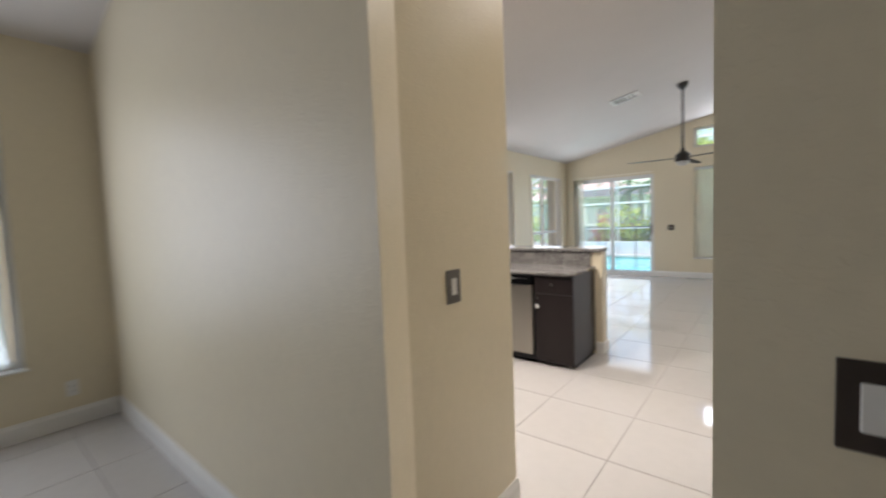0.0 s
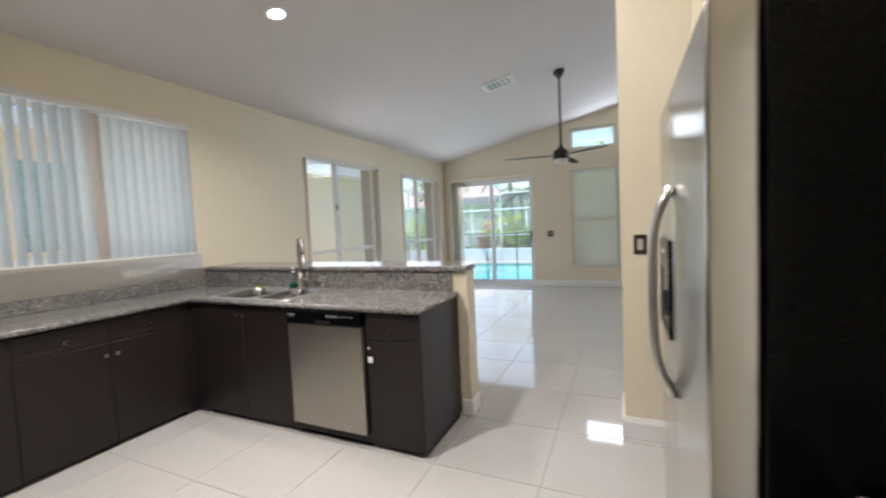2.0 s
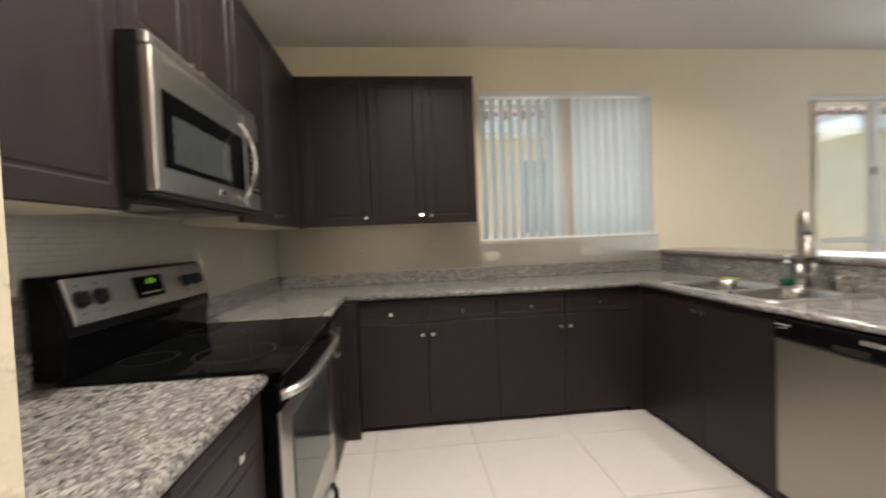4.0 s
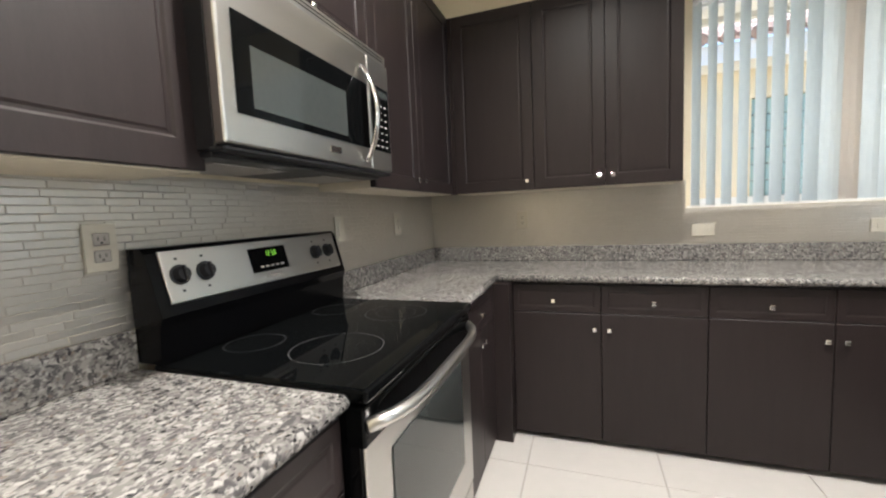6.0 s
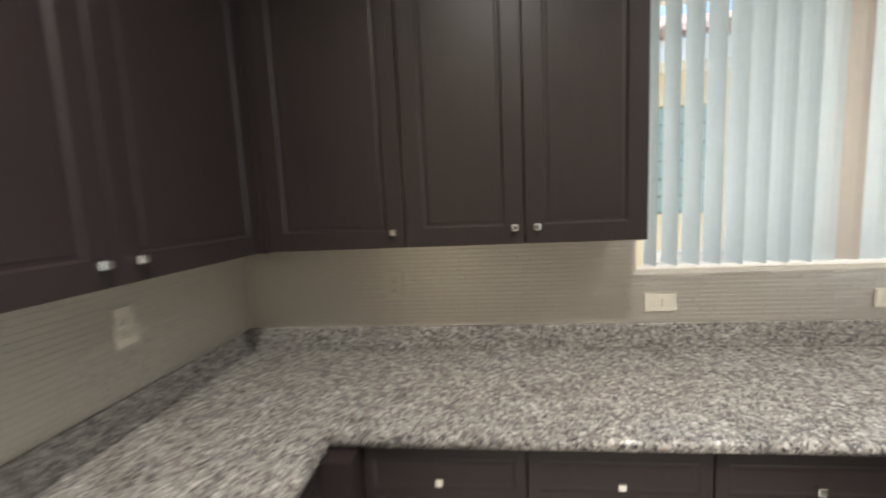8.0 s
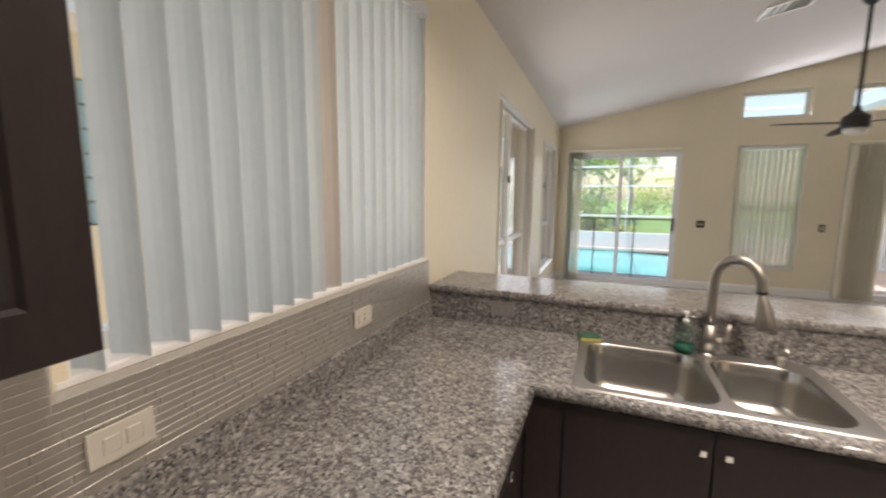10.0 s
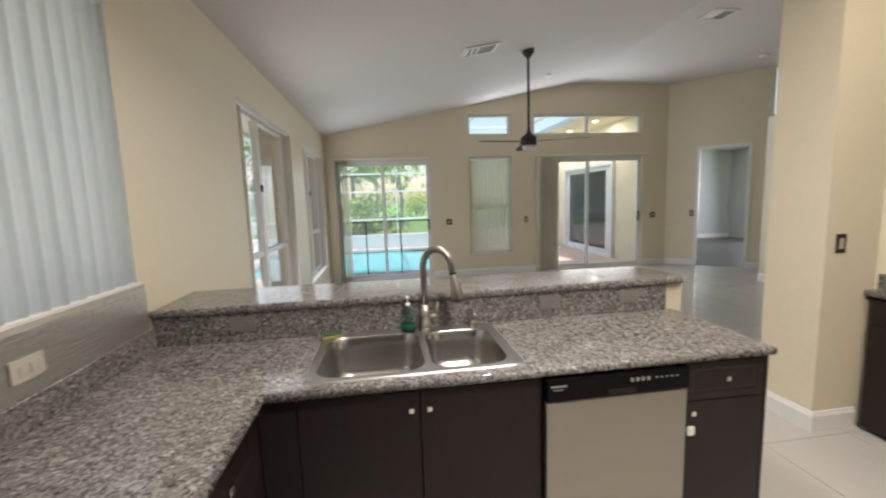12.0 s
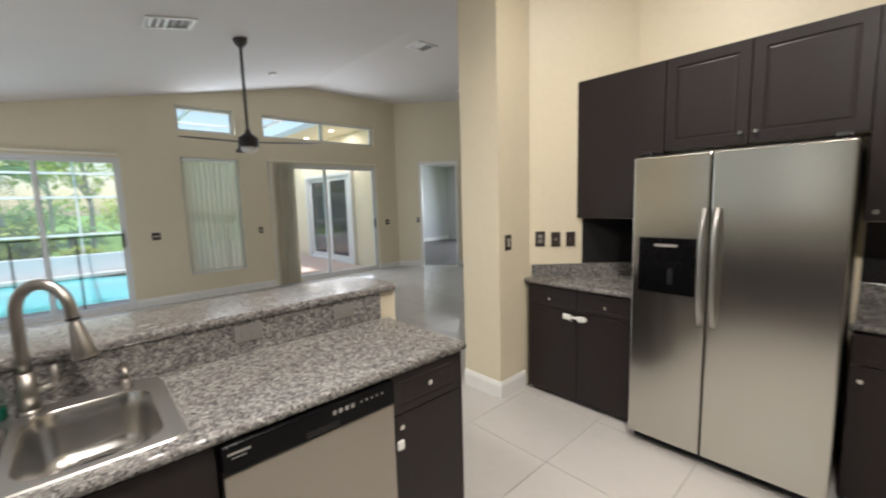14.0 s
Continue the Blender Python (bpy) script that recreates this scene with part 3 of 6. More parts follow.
def blind(name, at, u0, u1, v0, v1, put, mat, slats, label, rail=(0.045, 0.03), rail_mat=ALU, odd=None):
    """Vertical blinds: slats (place, turn, width) hung from a head rail at w = at."""
    ob = thing(name, put((u0 + u1) / 2, v0, at), label, "blinds")
    if rail:
        part("head_rail", bm_grid([u0, u1], [v1 - rail[0], v1], lambda a, c: False, at - rail[1], at + rail[1], put), rail_mat, ob)
    for u, turn, wd in slats:
        bm = bmesh.new()
        co, si = math.cos(radians(turn)), math.sin(radians(turn))
        n = 4
        top, bot = [], []
        for i in range(n + 1):
            s = (i / n - 0.5) * wd
            bow = 0.007 * (1 - (2 * i / n - 1) ** 2)
            pu, pw = u + co * s - si * bow, at + si * s + co * bow
            top.append(bm.verts.new(put(pu, v1 - 0.05, pw)))
            bot.append(bm.verts.new(put(pu, v0, pw)))
        for i in range(n):
            bm.faces.new((top[i], top[i + 1], bot[i + 1], bot[i]))
        bmesh.ops.solidify(bm, geom=bm.faces[:], thickness=0.0012)
        # the slat at odd has the mullion's shade put into its colour
        if odd is not None and abs(u - odd) < 0.04:
            part("slat", bm, SLAT_SHADE, ob, "vinyl slat coloured tan for the mullion's shade")
        else:
            part("slat", bm, mat, ob)
    return ob


rng = random.Random(4)
slats = []
y = 3.568
while y < 5.03:
    opened = y < 4.20
    slats.append((y, (-70 if opened else -15) + rng.uniform(-5, 5), 0.089))
    y += 0.079 if opened else 0.081
blind("vertical_blinds", 0.012, 3.545, 5.035, 1.245, 2.456, west, SLAT, slats, "white vertical blinds, half open, one slat toned tan for shade", odd=4.30)
blind("vertical_blinds", 0.035, -0.40, 1.20, 0.53, 2.39, west, SLAT, [(-0.36 + 0.083 * k, 38, 0.089) for k in range(19)], "white vertical blinds in the front room window")
blind("vertical_blinds", 0.02, -1.59, -0.74, 0.455, 2.385, north, SLATC, [(-1.555 + 0.076 * k, 24 + rng.uniform(-2, 2), 0.089) for k in range(11)], "cream vertical blinds, closed, in the narrow window")
blind("vertical_blinds", -0.045, DOOR_A[0], DOOR_A[1] - 0.02, 0.03, 2.41, north, SLATC, [(-4.23 + 0.022 * k, -78 + rng.uniform(-5, 5), 0.089) for k in range(12)], "cream vertical blinds drawn aside at the pool door", (0.03, 0.012), SLATC)
blind("vertical_blinds", -0.045, DOOR_B[0], DOOR_B[1] - 0.02, 0.03, 2.42, north, SLATC, [(-0.17 + 0.027 * k, -60 + rng.uniform(-8, 20), 0.089) for k in range(16)], "cream vertical blinds drawn aside at the patio door", (0.03, 0.012), SLATC)
for w in (WIN_1, WIN_2):
    blind("vertical_blinds", 0.035, w[0] + 0.006, w[1] - 0.006, w[2] + 0.03, w[3] - 0.006, west, SLATC,
          [(w[0] + 0.018 + 0.016 * k, 84, 0.085) for k in range(4)] + [(w[1] - 0.028, 8, 0.045)], "cream vertical blinds drawn aside at a side window", (0.025, 0.015))

# pantry door: white six-panel
pd = thing("door_3", (-0.20, 2.41, 0.01), "white six-panel pantry door, shut", "door", kind="structure")
Y0, Y1, XD = 2.023, 2.795, -0.195
zs = [0.012, 0.25, 0.72, 0.93, 1.66, 1.79, 1.99, 2.052]
cols = [(Y0 + 0.115, Y0 + 0.335), (Y1 - 0.335, Y1 - 0.115)]
prow = [(0.25, 0.72), (0.93, 1.66), (1.79, 1.99)]
part("slab", bm_grid([Y0, cols[0][0], cols[0][1], cols[1][0], cols[1][1], Y1], zs, lambda u, v: any(a < u < c for a, c in cols) and any(a < v < c for a, c in prow), -0.175, XD - 0.018, lambda u, v, w: (w, u, v)), TRIM, pd)
for a, c in cols:
    for e, f in prow:
        bm = bmesh.new()
        loops = []
        for ins, x in ((0, -0.2125), (0.022, -0.196), (0.035, -0.196), (0.062, -0.2085)):
            loops.append([bm.verts.new((x, u, v)) for u, v in ((a + ins, e + ins), (c - ins, e + ins), (c - ins, f - ins), (a + ins, f - ins))])
        for p, q in zip(loops, loops[1:]):
            for k in range(4):
                bm.faces.new((p[k], p[(k + 1) % 4], q[(k + 1) % 4], q[k]))
        bm.faces.new(loops[-1])
        bmesh.ops.recalc_face_normals(bm, faces=bm.faces)
        part("panel", bm, TRIM, pd)
kb = bm_cyl((-0.213, 2.67, 0.825), (-0.255, 2.67, 0.825), 0.007)
bm_ball((-0.257, 2.67, 0.825), 0.023, 0.42, 1, 1, kb)
part("knob", kb, NICKEL, pd, "brushed nickel knob", True)
b = bm_box(-0.273, -0.15, 2.0085, 2.0195, 0, 2.0605)
bm_box(-0.273, -0.15, 2.798, 2.805, 0, 2.0605, bm=b)
struct("door_jamb", b, WALL, "cream painted door jamb", "trim")

# ---- cabinets ----


def to_front(axis, plane, sign):
    """Maps (u along the front, out from the front, z) to the world."""
    if axis == "x":
        return lambda u, o, z: (u, plane + sign * o, z)
    return lambda u, o, z: (plane + sign * o, u, z)


def fbox(f, u0, u1, o0, o1, z0, z1, bev=0.0, seg=1, bm=None):
    p, q = f(u0, o0, z0), f(u1, o1, z1)
    return bm_box(min(p[0], q[0]), max(p[0], q[0]), min(p[1], q[1]), max(p[1], q[1]), z0, z1, bev, seg, bm)


def knob(f, u, z, parent):
    """A square nickel knob on a short stem."""
    p, q = f(u, 0.02, z), f(u, 0.034, z)
    bm = bm_cyl(p, q, 0.0055, seg=10)
    bm = fbox(f, u - 0.011, u + 0.011, 0.033, 0.043, z - 0.011, z + 0.011, 0.003, 2, bm)
    part("knob", bm, CHROME, parent, "polished nickel knob")


def front(f, kind, u0, u1, z0, z1, parent, knobs=(), shaker=True):
    """A cabinet front with a routed panel line."""
    g = 0.0018
    u0, u1, z0, z1 = u0 + g, u1 - g, z0 + g, z1 - g
    fr, cut = (0.062, 0.0055) if kind == "door" else (0.030, 0.0018)
    if shaker and u1 - u0 > 0.2:
        bm = bmesh.new()
        loops = []
        for ins, o in ((0, 0.0), (0, 0.0175), (0.002, 0.02), (fr, 0.02), (fr + 0.006, 0.02 - cut), (fr + 0.012, 0.02 - cut), (fr + 0.018, 0.02 - 0.63 * cut)):
            loops.append([bm.verts.new(f(u, o, z)) for u, z in ((u0 + ins, z0 + ins), (u1 - ins, z0 + ins), (u1 - ins, z1 - ins), (u0 + ins, z1 - ins))])
        for p, q in zip(loops, loops[1:]):
            for k in range(4):
                bm.faces.new((p[k], p[(k + 1) % 4], q[(k + 1) % 4], q[k]))
        bm.faces.new(loops[-1])
        bm.faces.new(loops[0])
        bmesh.ops.recalc_face_normals(bm, faces=bm.faces)
    else:
        bm = fbox(f, u0, u1, 0.0, 0.02, z0, z1, 0.002, 1)
    ob = part(kind, bm, DARK, parent)
    for u, z in knobs:
        knob(f, u, z, ob)
    return ob


def child_latch(f, u, z, name="child_latch", label="small white plastic child lock on a cabinet door"):
    solid(name, fbox(f, u - 0.017, u + 0.017, 0.0205, 0.034, z - 0.02, z + 0.02, 0.006, 2), WHITEP, label, "child lock")


BASE_TOP = 0.878
counted = "kitchen base cabinets"
counted_u = "kitchen wall cabinets"


def base_cabinet(f, u0, u1, depth, label, end=False):
    ob = thing("base_cabinet", f((u0 + u1) / 2, -depth / 2, 0), label, "cabinet", counted)
    bm = fbox(f, u0 + 0.0005, u1 - 0.0005, -depth, 0.0, 0.045, BASE_TOP - 0.001)
    part("body", bm, DARK, ob)
    part("toe_kick", fbox(f, u0 + 0.001, u1 - 0.001, -depth, -0.06, 0.001, 0.0445), TOE, ob)
    return ob


def wall_cabinet(f, u0, u1, depth, z0, z1, label):
    ob = thing("wall_cabinet", f((u0 + u1) / 2, -depth / 2, z0), label, "cabinet", counted_u)
    part("body", fbox(f, u0 + 0.0005, u1 - 0.0005, -depth, 0.0, z0 + 0.006, z1), DARK, ob)
    part("bottom_panel", fbox(f, u0 + 0.001, u1 - 0.001, -depth, -0.001, z0, z0 + 0.0055), MELA, ob, "cream melamine underside")
    return ob


ZB, ZD0, ZD1 = 0.03, 0.715, 0.868  # bottom of doors, drawers' bottom and top
# window run, fronts face the room
fw_ = to_front("y", -3.81, 1)
c = base_cabinet(fw_, 2.56, 3.485, 0.60, "espresso base cabinet with two drawers over two doors")
front(fw_, "drawer", 2.56, 3.012, ZD0, ZD1, c, [(2.775, 0.78)])
front(fw_, "drawer", 3.012, 3.485, ZD0, ZD1, c, [(3.251, 0.78)])
front(fw_, "door", 2.56, 3.012, ZB, ZD0, c, [(2.978, 0.635)], False)
front(fw_, "door", 3.012, 3.485, ZB, ZD0, c, [(3.048, 0.635)], False)
c = base_cabinet(fw_, 3.485, 4.43, 0.60, "espresso base cabinet with two drawers beside the sink corner")
front(fw_, "drawer", 3.485, 3.96, ZD0, ZD1, c, [(3.725, 0.78)])
front(fw_, "drawer", 3.96, 4.43, ZD0, ZD1, c, [(4.205, 0.78)])
front(fw_, "door", 3.485, 3.96, ZB, ZD0, c, [(3.928, 0.635)], False)
front(fw_, "door", 3.96, 4.43, ZB, ZD0, c, [(3.994, 0.635)], False)
solid("corner_filler", bm_box(-4.40, -3.795, 4.431, 5.09, 0.002, BASE_TOP - 0.001), DARK, "espresso filler panel in the cabinet corner", "cabinet")
# range run
fs = to_front("x", 2.45, 1)
c = base_cabinet(fs, -3.70, -3.072, 0.575, "narrow espresso base cabinet between the range and the corner")
front(fs, "drawer", -3.70, -3.072, ZD0, ZD1, c, [(-3.417, 0.784)])
front(fs, "door", -3.70, -3.418, ZB, ZD0, c, [(-3.45, 0.645)], False)
front(fs, "door", -3.418, -3.072, ZB, ZD0, c, [(-3.385, 0.645)], False)
solid("corner_filler", bm_box(-4.40, -3.703, 1.875, 2.557, 0.002, BASE_TOP - 0.001), DARK, "espresso blind corner panel", "cabinet")
c = base_cabinet(fs, -2.281, -1.40, 0.575, "espresso base cabinet beside the range")
front(fs, "drawer", -2.281, -1.845, ZD0, ZD1, c, [(-2.09, 0.785)])
front(fs, "drawer", -1.845, -1.40, ZD0, ZD1, c, [(-1.62, 0.785)])
front(fs, "door", -2.281, -1.845, ZB, ZD0, c, [(-1.88, 0.65)], False)
front(fs, "door", -1.845, -1.40, ZB, ZD0, c, [(-1.81, 0.65)], False)
child_latch(fs, -1.925, 0.66)
# peninsula, fronts face the range
fp = to_front("x", 4.54, -1)
c = thing("base_cabinet", (-3.2, 4.8, 0), "espresso sink cabinet with two tall doors", "cabinet", counted)
for a, e in ((-3.6595, -3.642), (-2.760, -2.7425)):
    part("side_panel", bm_box(a, e, 4.541, 5.089, 0.045, BASE_TOP - 0.001), DARK, c)
part("floor_panel", bm_box(-3.6415, -2.7605, 4.541, 5.089, 0.045, 0.065), DARK, c)
part("back_panel", bm_box(-3.6415, -2.7605, 5.075, 5.089, 0.0655, 0.70), DARK, c)
part("front_rail", bm_box(-3.6415, -2.7605, 4.541, 4.556, 0.80, BASE_TOP - 0.001), DARK, c)
part("toe_kick", bm_box(-3.659, -2.743, 4.60, 5.089, 0.001, 0.0445), TOE, c)
front(fp, "door", -3.66, -3.218, ZB, ZD1, c, [(-3.252, 0.80)], False)
front(fp, "door", -3.218, -2.742, ZB, ZD1, c, [(-3.185, 0.80)], False)
solid("corner_filler", bm_box(-3.79, -3.662, 4.525, 5.09, 0.002, BASE_TOP - 0.001), DARK, "espresso filler strip at the peninsula corner", "cabinet")
c = base_cabinet(fp, -2.122, -1.752, 0.55, "narrow espresso peninsula cabinet with a drawer")
front(fp, "drawer", -2.122, -1.752, 0.70, ZD1, c, [(-1.942, 0.795)])
front(fp, "door", -2.122, -1.752, ZB, 0.70, c, [(-2.095, 0.657)], False)
part("end_panel", bm_box(-1.7515, -1.738, 4.52, 5.10, 0.044, BASE_TOP - 0.001), DARK, c)
child_latch(fp, -2.097, 0.575)
# wall cabinets
ZU0, ZU1 = 1.38, 2.465
fu = to_front("y", -4.125, 1)
c = wall_cabinet(fu, 2.166, 2.655, 0.29, ZU0, ZU1, "tall espresso wall cabinet in the corner")
front(fu, "door", 2.166, 2.655, ZU0 + 0.002, ZU1, c, [(2.615, 1.437)])
c = wall_cabinet(fu, 2.655, 3.44, 0.29, ZU0, ZU1, "tall espresso wall cabinet with two doors beside the window")
front(fu, "door", 2.655, 3.052, ZU0 + 0.002, ZU1, c, [(3.018, 1.439)])
front(fu, "door", 3.052, 3.44, ZU0 + 0.002, ZU1, c, [(3.090, 1.439)])
fr_ = to_front("x", 2.125, 1)
c = wall_cabinet(fr_, -4.127, -3.078, 0.25, ZU0, ZU1, "tall espresso wall cabinet beside the microwave")
front(fr_, "door", -4.10, -3.545, ZU0 + 0.002, ZU1, c, [(-3.59, 1.435)])
front(fr_, "door", -3.545, -3.078, ZU0 + 0.002, ZU1, c, [(-3.50, 1.435)])
part("side_panel", bm_box(-3.0775, -3.0745, 1.876, 2.122, ZU0, 1.60), MELA, c, "cream unfinished side")
c = wall_cabinet(fr_, -3.073, -2.312, 0.25, 1.872, ZU1, "short espresso cabinet above the microwave")
front(fr_, "door", -3.073, -2.682, 1.874, ZU1, c, [(-2.722, 1.915)])
front(fr_, "door", -2.682, -2.312, 1.874, ZU1, c, [(-2.645, 1.915)])
c = wall_cabinet(fr_, -2.31, -1.40, 0.25, ZU0, ZU1, "tall espresso wall cabinet at the kitchen entrance")
front(fr_, "door", -2.31, -1.845, ZU0 + 0.002, ZU1, c, [(-1.885, 1.45)])
front(fr_, "door", -1.845, -1.40, ZU0 + 0.002, ZU1, c, [(-1.805, 1.45)])
solid("corner_post", bm_box(-4.14, -4.108, 2.127, 2.1655, ZU0, ZU1), DARK, "espresso filler post between corner wall cabinets", "cabinet")
# refrigerator wall
fb = to_front("y", -0.33, -1)
c = base_cabinet(fb, 4.30, 5.14, 0.60, "espresso base cabinet between the refrigerator and the wall end")
front(fb, "drawer", 4.30, 4.715, ZD0, ZD1, c, [(4.497, 0.785)])
front(fb, "drawer", 4.715, 5.14, ZD0, ZD1, c, [(4.933, 0.785)])
front(fb, "door", 4.30, 4.715, ZB, ZD0, c, [(4.68, 0.655)], False)
front(fb, "door", 4.715, 5.14, ZB, ZD0, c, [(4.75, 0.655)], False)
bm = bm_box(-0.392, -0.378, 4.62, 4.80, 0.672, 0.69, 0.005, 2)
for u in (4.66, 4.775):
    bm_box(-0.40, -0.3755, u - 0.03, u + 0.03, 0.662, 0.70, 0.008, 2, bm)
solid("cabinet_lock", bm, WHITEP, "white plastic child lock strap over two cabinet knobs", "child lock")
fb2 = to_front('y', -0.285, -1)
c = base_cabinet(fb2, 2.885, 3.32, 0.58, "narrow espresso base cabinet beside the pantry")
front(fb2, "drawer", 2.885, 3.32, ZD0, ZD1, c, [(3.12, 0.785)])
front(fb2, "door", 2.885, 3.32, ZB, ZD0, c, [(3.28, 0.645)], False)
ZF1 = 2.432
fz = to_front("y", 0.02, -1)
c = wall_cabinet(fz, 4.285, 4.92, 0.30, ZU0, ZF1, "tall espresso wall cabinet over the corner counter")
front(fz, "door", 4.285, 4.92, ZU0 + 0.002, ZF1, c, [], False)
c = wall_cabinet(fz, 3.325, 4.285, 0.30, 1.835, ZF1, "espresso cabinet above the refrigerator")
front(fz, "door", 3.325, 3.825, 1.837, ZF1, c, [(3.79, 1.90)])
front(fz, "door", 3.825, 4.285, 1.837, ZF1, c, [(3.862, 1.90)])
c = wall_cabinet(fz, 2.885, 3.325, 0.30, ZU0, ZF1, "tall narrow espresso wall cabinet by the pantry")
front(fz, "door", 2.885, 3.325, ZU0 + 0.002, ZF1, c, [(3.285, 1.432)], False)

# ---- worktops ----
R = 0.0185
CT = 0.915


def edge_roll(pts, z):
    """A bullnose along a front edge."""
    bm = bmesh.new()
    for p, q in zip(pts, pts[1:]):
        bm_cyl((*p, z), (*q, z), R, seg=14, bm=bm)
    for p in pts:
        bm_ball((*p, z), R, bm=bm, u=14, v=8)
    return bm


def worktop(top, pts, label):
    ob = thing("worktop", (*pts[0], CT - 2 * R), label, "worktop")
    part("slab", top, GRAN, ob)
    part("bullnose_edge", edge_roll(pts, CT - R), GRAN, ob, smooth=True)


def slab(us, vs, hole, z0=CT - 2 * R, z1=CT):
    return bm_grid(us, vs, hole, z0, z1, lambda u, v, w: (u, v, w))


SINK = (-3.616, -2.826, 4.562, 5.035)
XF, YF, YN = -3.755 - R, 2.49 - R, 4.487 + R
XE = -1.723 - R
us = sorted([XW, XF, -3.066, XE, SINK[0], SINK[1]])
vs = sorted([YS, YF, YN, 5.10, SINK[2], SINK[3]])


def no_top(u, v):
    if SINK[0] < u < SINK[1] and SINK[2] < v < SINK[3]:
        return True
    return not (u < XF or v > YN or (v < YF and u < -3.066))


worktop(slab(us, vs, no_top), [(-3.066, YF), (XF, YF), (XF, YN), (XE, YN), (XE, 5.10)], "speckled grey granite worktop in a U with bullnose edge")
worktop(slab([-2.283, -1.398], [YS, YF], lambda u, v: False), [(-2.283, YF), (-1.40, YF)], "short grey granite worktop beside the range")
XB = -0.365
worktop(bm_prism([(XB + R, 4.285), (0.328, 4.285), (0.328, 4.595), (-0.276, 5.178), (XB + R, 5.178)], CT - 2 * R, CT), [(XB + R, 4.285), (XB + R, 5.16)], "grey granite corner worktop beside the refrigerator")
worktop(slab([-0.312 + R, 0.328], [2.88, 3.32], lambda u, v: False), [(-0.312 + R, 2.885), (-0.312 + R, 3.32)], "small grey granite worktop beside the pantry")
# granite upstands
US = 1.015
for poly in ([(XW + 0.001, YS + 0.02), (XW + 0.02, YS + 0.02), (XW + 0.02, 5.099), (XW + 0.001, 5.099)], [(XW + 0.001, YS + 0.001), (-3.066, YS + 0.001), (-3.066, YS + 0.0195), (XW + 0.001, YS + 0.0195)],
             [(-2.283, YS + 0.001), (-1.397, YS + 0.001), (-1.397, YS + 0.0195), (-2.283, YS + 0.0195)], [(-0.262, 5.172), (-0.276, 5.158), (0.315, 4.583), (0.329, 4.597)], [(0.309, 4.29), (0.329, 4.29), (0.329, 4.58), (0.309, 4.58)], [(0.309, 2.925), (0.329, 2.925), (0.329, 3.32), (0.309, 3.32)]):
    solid("upstand", bm_prism(poly, CT + 0.0005, US, 0.003), GRAN, "low grey granite upstand against the wall", "upstand")

# peninsula bar
struct("wall_bar", bm_box(XW, -1.668, 5.122, 5.27, -0.05, 1.056), WALL, "cream half-height bar wall", "wall")
b = bm_box(-1.735, -1.654, 5.108, 5.284, 0.001, 0.125, 0.006)
struct("baseboard", b, TRIM, "white baseboard round the bar wall end", "baseboard")
bar = thing("breakfast_bar", (-3.0, 5.2, 1.056), "raised grey granite breakfast bar behind the sink", "bar")
part("splash", bm_box(XW + 0.001, -1.78, 5.101, 5.121, CT + 0.0005, 1.056), GRAN, bar, "grey granite splash")
b = bm_prism([(XW + 0.001, 5.085), (-1.70, 5.085), (-1.672, 5.10), (-1.66, 5.13), (-1.665, 5.30), (-1.70, 5.44), (-1.76, 5.49), (XW + 0.001, 5.53)], 1.057, 1.097, 0.014)
part("top", b, GRAN, bar)

# ---- wall tile ----


def mosaic(wall_ob, put, u0, u1, rows, near=None, seed=1, proud=0.0018, gap=0.0019):
    """Staggered metal strips on a wall; those with near(u) are single pieces, the rest one mesh."""
    r = random.Random(seed)
    shared = {}
    rest = ([], [])
    pitch = 0.0178
    for k, (z, a, c) in enumerate(rows):
        u = a - r.uniform(0, 0.09)
        while u < c:
            ln = r.choice((0.052, 0.078, 0.104, 0.104, 0.128))
            s, e = max(u, a), min(u + ln - gap, c)
            u += ln
            if e - s < 0.008:
                continue
            w = round(e - s, 3)
            h = pitch - gap
            pts = [(0, 0, 0), (w, 0, 0), (w, h, 0), (0, h, 0)]
            ins = [(0.0009, 0.0009, proud), (w - 0.0009, 0.0009, proud), (w - 0.0009, h - 0.0009, proud), (0.0009, h - 0.0009, proud)]
            faces = [(4, 5, 6, 7), (0, 1, 5, 4), (1, 2, 6, 5), (2, 3, 7, 6), (3, 0, 4, 7)]
            if near and near((s + e) / 2, z):
                if w not in shared:
                    me = bpy.data.meshes.new("tile_strip")
                    o = put(0, 0, 0)
                    me.from_pydata([Vector(put(*p)) - Vector(o) for p in pts + ins], [], faces)
                    me.materials.append(MOSAIC)
                    shared[w] = me
                ob = new("tile_strip", shared[w])
                ob.parent = wall_ob
                ob.location = put(s, z, 0)
                ob.rotation_euler = (r.uniform(-3, 3) * proud, r.uniform(-3, 3) * proud, 0)
            else:
                base = len(rest[0])
                tl = (r.uniform(-0.2, 0.2) * proud, r.uniform(-0.2, 0.2) * proud)
                rest[0].extend(put(p[0] + s, p[1] + z, p[2] + (tl[0] * (1 if p[0] > w / 2 else -1) + tl[1] * (1 if p[1] > h / 2 else -1) if p[2] else 0)) for p in pts + ins)
                rest[1].extend(tuple(i + base for i in f) for f in faces)
    me = bpy.data.meshes.new("tile_strips")
    me.from_pydata(rest[0], [], rest[1])
    me.materials.append(MOSAIC)
    ob = new("tile_strips", me)
    ob.parent = wall_ob
    tagged(ob, "rows of brushed metal mosaic strips", "", "", "stuff")


def tile_rows(z0, z1, u0, u1):
    n = int((z1 - z0) / 0.0178)
    return [(z0 + 0.001 + k * 0.0178, u0, u1) for k in range(n)]


